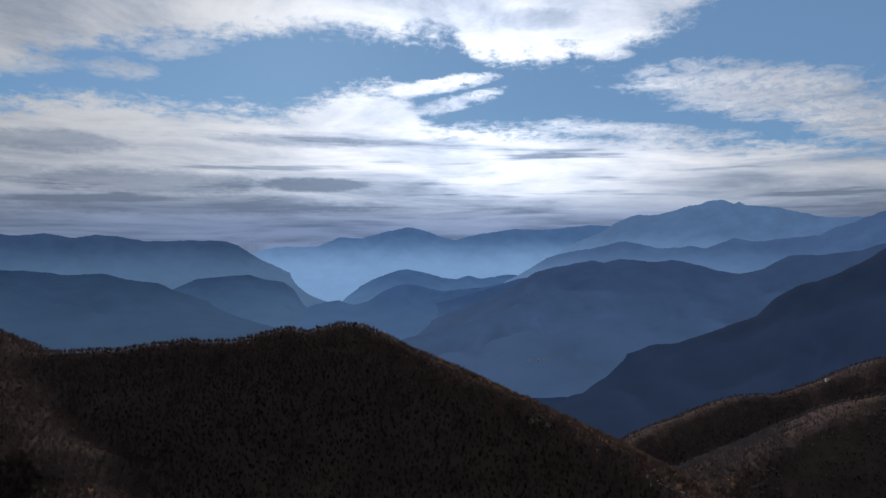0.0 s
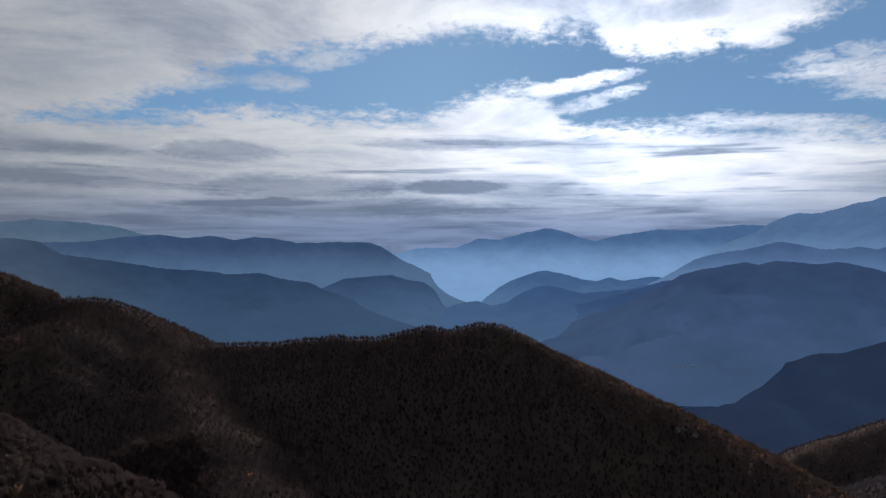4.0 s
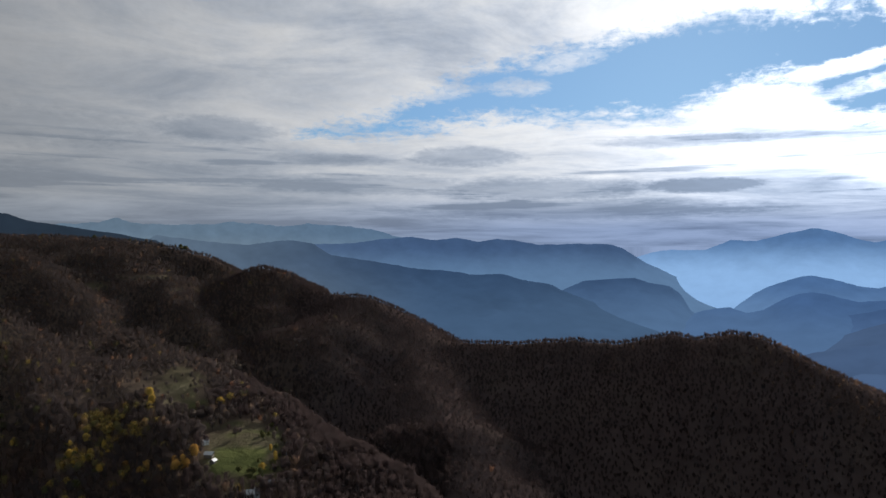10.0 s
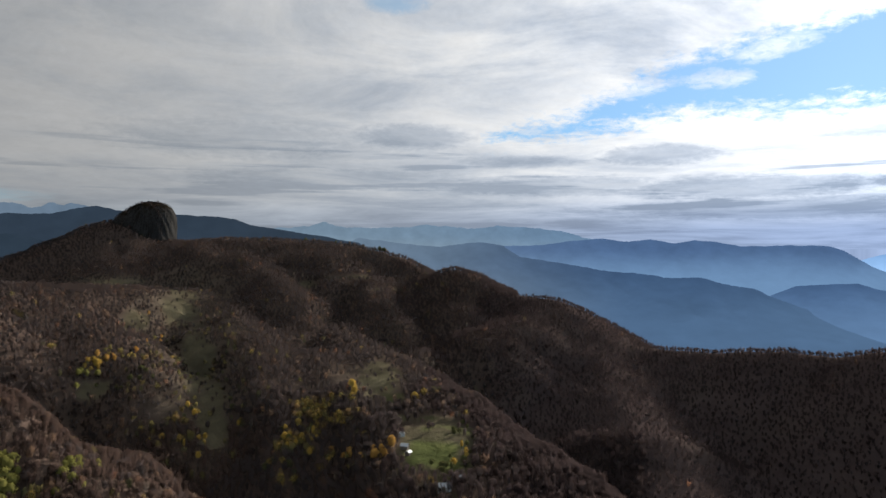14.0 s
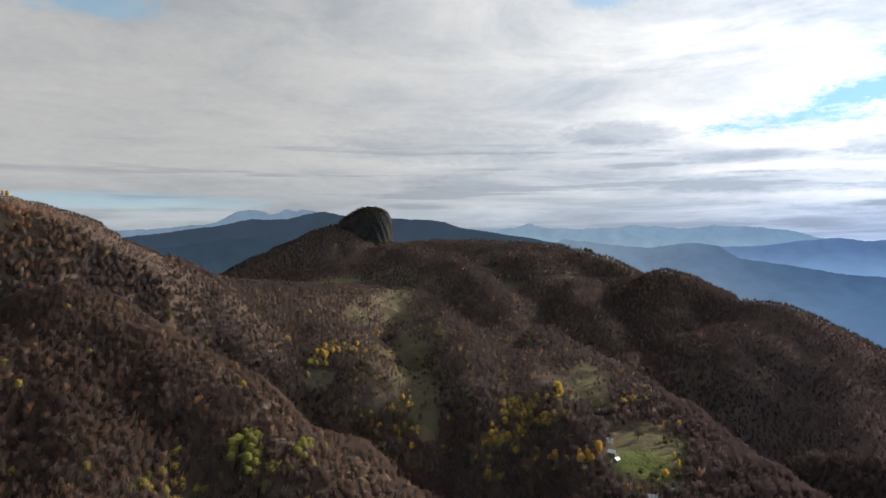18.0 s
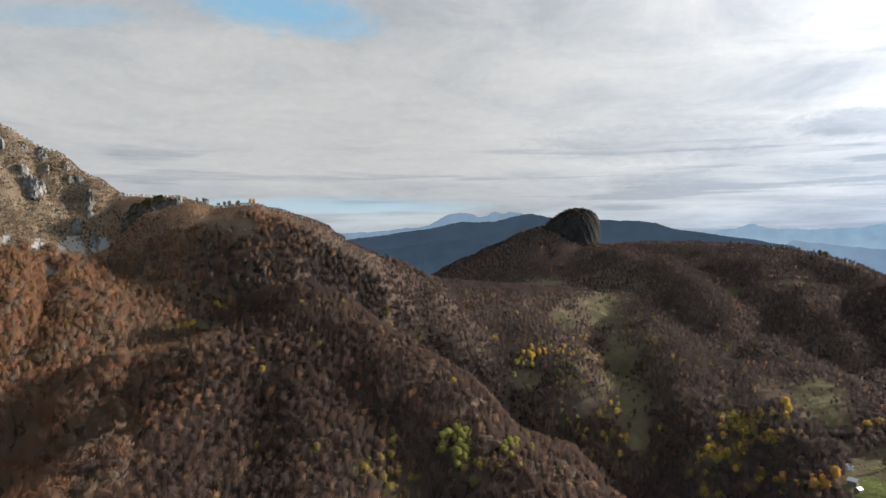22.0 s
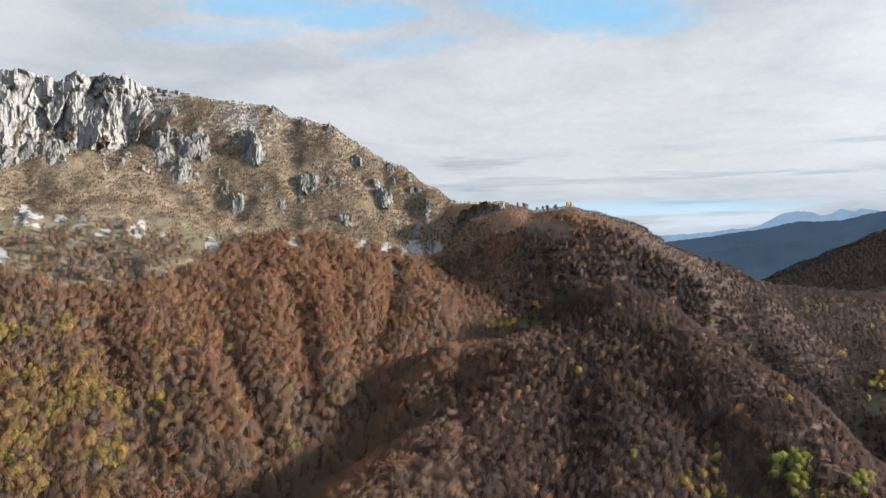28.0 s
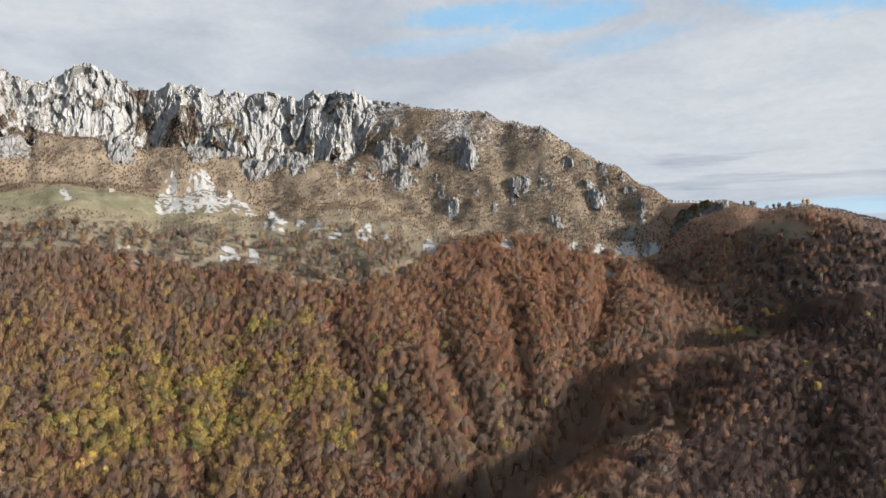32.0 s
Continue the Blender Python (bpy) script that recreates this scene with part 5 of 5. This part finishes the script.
def trunk_mesh(seed, tall, bare):
    """A tapered, slightly bent trunk with limbs."""
    rng = random.Random(seed)
    verts, faces = [], []

    def limb(a, b, ra, rb, sides=6):
        base = len(verts)
        axis = (b - a).normalized()
        u = axis.orthogonal().normalized()
        v = axis.cross(u)
        for p, r in ((a, ra), (b, rb)):
            for k in range(sides):
                t = 2 * math.pi * k / sides
                verts.append(p + (u * math.cos(t) + v * math.sin(t)) * r)
        faces.extend((base + k, base + (k + 1) % sides, base + sides + (k + 1) % sides, base + sides + k) for k in range(sides))

    mid = Vector((rng.uniform(-0.3, 0.3), rng.uniform(-0.3, 0.3), tall * 0.45))
    tip = mid + Vector((rng.uniform(-0.4, 0.4), rng.uniform(-0.4, 0.4), tall * 0.42))
    limb(Vector((0, 0, -1.2)), mid, 0.26, 0.17)
    limb(mid, tip, 0.17, 0.05)
    for k in range(12 if bare else 7):
        t = rng.uniform(0.25, 0.8)
        p = mid.lerp(tip, max(0, t - 0.45) / 0.55) if t > 0.45 else Vector((0, 0, 0)).lerp(mid, t / 0.45)
        a = rng.uniform(0, 6.28)
        q = p + Vector((math.cos(a), math.sin(a), rng.uniform(0.8, 1.7))) * tall * rng.uniform(0.10, 0.20)
        limb(p, q, 0.09, 0.025, 4)
    return mesh_from("trunk", np.array([tuple(v) for v in verts]), np.array(faces), BARK, True)


def crown_mesh(seed, tall, wide, n, mat, bare):
    if bare:
        co, no = sprays(seed, n, wide, False)
        me = mesh_from("crown", co * tall, np.arange(len(co)).reshape(-1, 3), mat, True)
    else:
        co, no, f, stem = tree_shape(seed, n, wide, True)
        co, no = co[:-9], no[:-9]
        me = mesh_from("crown", co * tall, f[:-3], mat, True)
    me.normals_split_custom_set_from_vertices((no / np.linalg.norm(no, axis=1)[:, None]).astype(np.float32))
    return me


def foliage(name, c1, c2):
    m, n, b = material(name, 0.85)
    info = n.add("ShaderNodeObjectInfo").outputs["Random"]
    col = n.mix(n.math("ADD", n.math("MULTIPLY", info, 0.6), n.math("MULTIPLY", n.noise(place(n), 0.8, 4.0), 0.4)), c1, c2)
    n.put(b.inputs["Base Color"], col)
    t = n.add("ShaderNodeBsdfTranslucent")
    n.put(t.inputs[0], col)
    s = n.add("ShaderNodeMixShader")
    n.put(s.inputs[0], 0.3), n.put(s.inputs[1], b.outputs[0]), n.put(s.inputs[2], t.outputs[0])
    n.put([q for q in m.node_tree.nodes if q.type == "OUTPUT_MATERIAL"][0].inputs[0], s.outputs[0])
    return m


TREE_LOOKS = {
    "yellow": (foliage("yellow_leaves", (0.42, 0.27, 0.055), (0.54, 0.38, 0.09)), "golden yellow autumn tree on the slope", False, 0.27),
    "orange": (foliage("orange_leaves", (0.40, 0.21, 0.055), (0.50, 0.31, 0.085)), "orange autumn tree among bare woodland", False, 0.27),
    "green": (foliage("yellow_green_leaves", (0.17, 0.17, 0.05), (0.27, 0.25, 0.07)), "yellow-green tree still in leaf", False, 0.33),
    "olive": (foliage("olive_leaves", (0.07, 0.075, 0.03), (0.12, 0.12, 0.05)), "dark olive bush beside the meadow", False, 0.42),
    "bare": (foliage("bare_twigs", (0.11, 0.088, 0.07), (0.17, 0.14, 0.113)), "bare grey-brown tree with fine twigs", True, 0.24),
}
MODELS = {}
for look_name, (mat, label, bare, wide) in TREE_LOOKS.items():
    for k in range(3):
        root = new("tree", None)
        root.empty_display_size = 0.5
        tall = 10.0
        part("trunk", trunk_mesh(k * 7 + 1, tall, bare), root)
        part("crown", crown_mesh(k * 13 + len(look_name), tall, wide * (0.85 + 0.18 * k), 150 if bare else 230, mat, bare), root)
        tagged(root, label, "tree", "single trees")
        MODELS[look_name, k] = root
used = set()


def plant(look_name, b, e=None, r=None, size=1.0):
    r = r or range_for(b, e)
    k = random.randrange(3)
    hx, hy = heading(b)
    m = pose(hx * r, hy * r, height_at(b, r), 0, 0, random.uniform(0, 360)) @ Matrix.Diagonal((size * random.uniform(0.85, 1.15), size * random.uniform(0.85, 1.15), size, 1))
    root = MODELS[look_name, k]
    if (look_name, k) not in used:
        used.add((look_name, k))
        root.matrix_world = m
        return root
    ob = copy_thing(root, pose(0, 0, 0))
    ob.matrix_world = m
    return ob


random.seed(21)
GROVES = [("yellow", 53.2, -12.0, 0.5, 0.5, 5, 1.15), ("yellow", 48.3, -12.6, 0.3, 0.3, 2, 1.0), ("orange", 51.5, -16.9, 0.8, 0.6, 7, 1.05), ("yellow", 57.8, -15.5, 1.3, 0.8, 10, 1.0),
          ("orange", 54.2, -16.6, 1.0, 0.6, 5, 0.9), ("olive", 59.0, -15.8, 2.0, 1.2, 9, 0.7), ("yellow", 72.6, -9.0, 0.8, 0.5, 7, 1.0), ("orange", 72.0, -8.6, 1.0, 0.5, 4, 1.0),
          ("green", 73.5, -9.6, 1.2, 0.6, 7, 0.9), ("olive", 70.5, -10.0, 2.0, 0.8, 9, 0.7), ("green", 78.3, -16.3, 1.3, 1.6, 26, 1.0), ("green", 73.7, -16.5, 1.5, 1.4, 12, 0.9),
          ("yellow", 65.0, -14.0, 2.0, 1.2, 9, 0.85), ("olive", 63.5, -11.0, 2.4, 2.0, 6, 0.6), ("bare", 47.5, -9.7, 0.6, 0.15, 6, 0.9), ("bare", 56.2, -2.6, 1.5, 0.2, 8, 0.8),
          ("yellow", 99.2, -6.1, 0.9, 0.2, 7, 0.8), ("orange", 100.8, -6.3, 0.8, 0.2, 5, 0.75), ("yellow", 97.0, -4.8, 0.4, 0.3, 4, 0.8), ("olive", 96.2, -4.9, 0.9, 0.3, 6, 0.8),
          ("yellow", 135.5, -9.3, 0.9, 0.8, 9, 0.9), ("yellow", 147.5, -12.5, 2.5, 2.0, 10, 0.9), ("green", 141.0, -10.5, 3.0, 2.2, 8, 0.9), ("yellow", 149.0, -15.5, 1.5, 1.0, 12, 0.95),
          ("olive", 45.0, -15.0, 1.0, 1.6, 8, 0.55), ("olive", 43.8, -17.5, 1.0, 1.0, 6, 0.6), ("yellow", 44.6, -16.5, 0.8, 1.0, 4, 0.6), ("bare", 104, -2.2, 4.0, 1.5, 10, 1.15), ("bare", 97.5, -3.4, 2.5, 1.2, 8, 1.1), ("olive", 46.2, -18.0, 0.8, 0.7, 9, 0.5), ("bare", 112, -4.0, 4.0, 2.0, 4, 1.2), ("olive", 146.5, 1.7, 3.5, 0.4, 12, 0.22), ("orange", 135, -14, 5.0, 2.5, 14, 0.9), ("orange", 68.5, -7.0, 2.5, 1.5, 5, 0.8)]
for look_name, b, e, wb, we, count, size in GROVES:
    for _ in range(count):
        plant(look_name, random.gauss(b, wb * 0.6), random.gauss(e, we * 0.6), size=1.08 * size * random.uniform(0.75, 1.2))
for k in range(14):   # trees along the skyline of the plateau and the saddle
    b = random.uniform(50.5, 58)
    plant("bare" if k % 3 else "olive", b, r=float(np.interp(b, [51, 55, 59], [1500, 1560, 1620])) - 6, size=random.uniform(0.9, 1.3))
for k in range(10):
    plant("bare", random.uniform(95.6, 99), r=938, size=random.uniform(0.7, 1.0))
plant("orange", 95.0, r=930, size=1.0), plant("orange", 94.7, r=928, size=0.9)


# ------------------------------------------------------------------ farmstead, huts and road
PLASTER = plain("whitewashed_plaster", (0.62, 0.60, 0.56), (0.78, 0.77, 0.73), 1.5)
TIN = plain("pale_sheet_roof", (0.42, 0.45, 0.47), (0.58, 0.60, 0.61), 2.0, 0.5)
WOOD = plain("grey_boards", (0.12, 0.10, 0.08), (0.22, 0.19, 0.16), 3.0)
PANE = plain("dark_window_glass", (0.02, 0.025, 0.03), (0.03, 0.035, 0.04), 1.0, 0.15)
ASPHALT = plain("pale_worn_asphalt", (0.16, 0.16, 0.165), (0.22, 0.22, 0.225), 0.6)


def box(name, x0, x1, y0, y1, z0, z1, mat, parent, bevel=0.03):
    bm = bmesh.new()
    bmesh.ops.create_cube(bm, size=1)
    bmesh.ops.scale(bm, vec=(x1 - x0, y1 - y0, z1 - z0), verts=bm.verts)
    bmesh.ops.translate(bm, vec=((x0 + x1) / 2, (y0 + y1) / 2, (z0 + z1) / 2), verts=bm.verts)
    bmesh.ops.bevel(bm, geom=bm.edges[:], offset=bevel, segments=1, affect="EDGES")
    me = bpy.data.meshes.new(name)
    bm.to_mesh(me)
    bm.free()
    me.materials.append(mat)
    return part(name, me, parent)


def house(b, e, turn, wide, deep, tall, roof_mat, wall_mat, label, r=None, windows=True):
    r = r or range_for(b, e)
    root = new("house", None)
    w, d = wide / 2, deep / 2
    t = 0.35
    box("wall", -w, w, -d, -d + t, -2.5, tall, wall_mat, root), box("wall", -w, w, d - t, d, -2.5, tall, wall_mat, root)
    rise = deep * 0.36
    for sx in (-1, 1):   # gable walls
        x0, x1 = sorted((sx * (w - 0.005), sx * (w - t)))
        v = [(x, y, z) for x in (x0, x1) for y, z in ((-d + t, -2.5), (d - t, -2.5), (d - t, tall), (0, tall + rise * (1 - t / d)), (-d + t, tall))]
        bm = bmesh.new()
        vs = [bm.verts.new(p) for p in v]
        bm.faces.new(vs[:5]), bm.faces.new(vs[5:][::-1])
        for k in range(5):
            bm.faces.new((vs[k], vs[5 + k], vs[5 + (k + 1) % 5], vs[(k + 1) % 5]))
        bmesh.ops.recalc_face_normals(bm, faces=bm.faces[:])
        me = bpy.data.meshes.new("gable_wall")
        bm.to_mesh(me)
        bm.free()
        me.materials.append(wall_mat)
        part("gable_wall", me, root)
    for sy in (-1, 1):   # roof slopes
        o = box("roof", -w - 0.4, w + 0.4, 0, math.hypot(d + 0.5, rise * (d + 0.5) / d), 0, 0.14, roof_mat, root)
        a = math.atan2(rise, d)
        o.matrix_local = Matrix.Translation((0, 0, tall + rise + 0.02)) @ Matrix.Rotation(math.pi if sy < 0 else 0, 4, "Z") @ Matrix.Rotation(-a, 4, "X")
    if windows:
        box("chimney", w * 0.4, w * 0.4 + 0.6, 0.4, 1.0, tall + rise * 0.4, tall + rise + 0.9, wall_mat, root)
        box("door", -0.5, 0.5, -d - 0.06, -d - 0.004, 0.0, 2.05, WOOD, root)
        for x in (-w * 0.62, w * 0.62):
            f = box("window", x - 0.55, x + 0.55, -d - 0.07, -d - 0.004, 1.0, 2.2, WOOD, root)
            box("pane", x - 0.42, x + 0.42, -d - 0.085, -d - 0.074, 1.12, 2.08, PANE, f)
    hx, hy = heading(b)
    root.matrix_world = pose(hx * r, hy * r, height_at(b, r) + 0.4, 0, 0, b + turn)
    return tagged(root, label, "house")


house(46.0, -19.2, 12, 9.0, 6.0, 3.0, TIN, PLASTER, "low farmhouse with a pale sheet roof beside the meadow")
house(49.5, -15.1, 40, 4.5, 3.5, 2.4, TIN, PLASTER, "small white hut at the meadow edge", windows=False)
house(49.2, -16.0, -25, 6.0, 4.5, 2.2, TIN, WOOD, "old shed with a pale tin roof in the meadow", windows=False)
house(48.9, -16.5, 60, 4.5, 3.5, 2.0, TIN, WOOD, "old shed with a pale tin roof in the meadow", windows=False)
house(44.6, -18.4, 20, 4.0, 3.2, 2.4, TIN, PLASTER, "small white hut at the meadow edge", windows=False)
house(147.6, 2.9, 10, 5.5, 4.0, 2.2, WOOD, WOOD, "small grey shepherd hut on the mountain pasture", r=985, windows=False)


def road(b, e, length, turn, wide=3.6):
    """A bit of single-track road lying on the slope."""
    r = range_for(b, e)
    hx, hy = heading(b)
    n = 24
    U, V = np.meshgrid(np.linspace(-0.5, 0.5, n), np.linspace(-0.5, 0.5, 4), indexing="ij")
    c, s_ = math.cos(radians(b + turn)), math.sin(radians(b + turn))
    lx, ly = U * length, V * wide + 3.0 * np.sin(U * 5)
    x, y = hx * r + lx * c - ly * s_, hy * r + lx * s_ + ly * c
    z = land(x.ravel(), y.ravel())[0].reshape(x.shape).mean(1, keepdims=True) + 0.5 + 0 * x
    me = mesh_from("road", np.stack([x, y, z], -1).reshape(-1, 3), grid_faces(n, 4), ASPHALT, True)
    return tagged(new("road", me), "pale narrow road crossing the dark slope", "road", kind="structure")


road(-18.9, -18.5, 46, 8)
for b, e in ((-7.9, -13.9), (-8.5, -14.3), (-7.2, -14.2)):
    outcrop(b, range_for(b, e), 9, 7, 3.5, int(-b * 10), "small pale rock on the dark slope")


def on_range(ob, b, e):
    """The place on a distant range along a bearing and height angle."""
    co = np.zeros(len(ob.data.vertices) * 3, np.float32)
    ob.data.vertices.foreach_get("co", co)
    co = co.reshape(-1, 3)
    vb, vr = polar(co[:, 0], co[:, 1])
    ve = np.degrees(np.arctan2(co[:, 2] - EYE, vr))
    return Vector(co[int(np.argmin(np.hypot(vb - b, ve - e) + vr * 0.0002))].tolist())


ranges = [o for o in bpy.data.objects if o.name.startswith("mountain_range")]
forested = [o for o in ranges if "forested ridge above the valley" in o.get("label", "")] or ranges[8:9]
for b, e, turn in ((-7.7, -9.3, 20), (-8.3, -9.2, -15), (-7.1, -9.5, 50)):
    p = on_range(forested[0], b, e)
    far_home = house(b, None, turn, 6, 5, 3.5, TIN, PLASTER, "distant white house in the valley", r=800, windows=False)
    far_home.matrix_world = pose(p.x, p.y, p.z + 1.0, 0, 0, b + turn)
house(-28.8, -9.6, 30, 6, 5, 3.2, TIN, PLASTER, "distant white house on the far slope", windows=False)
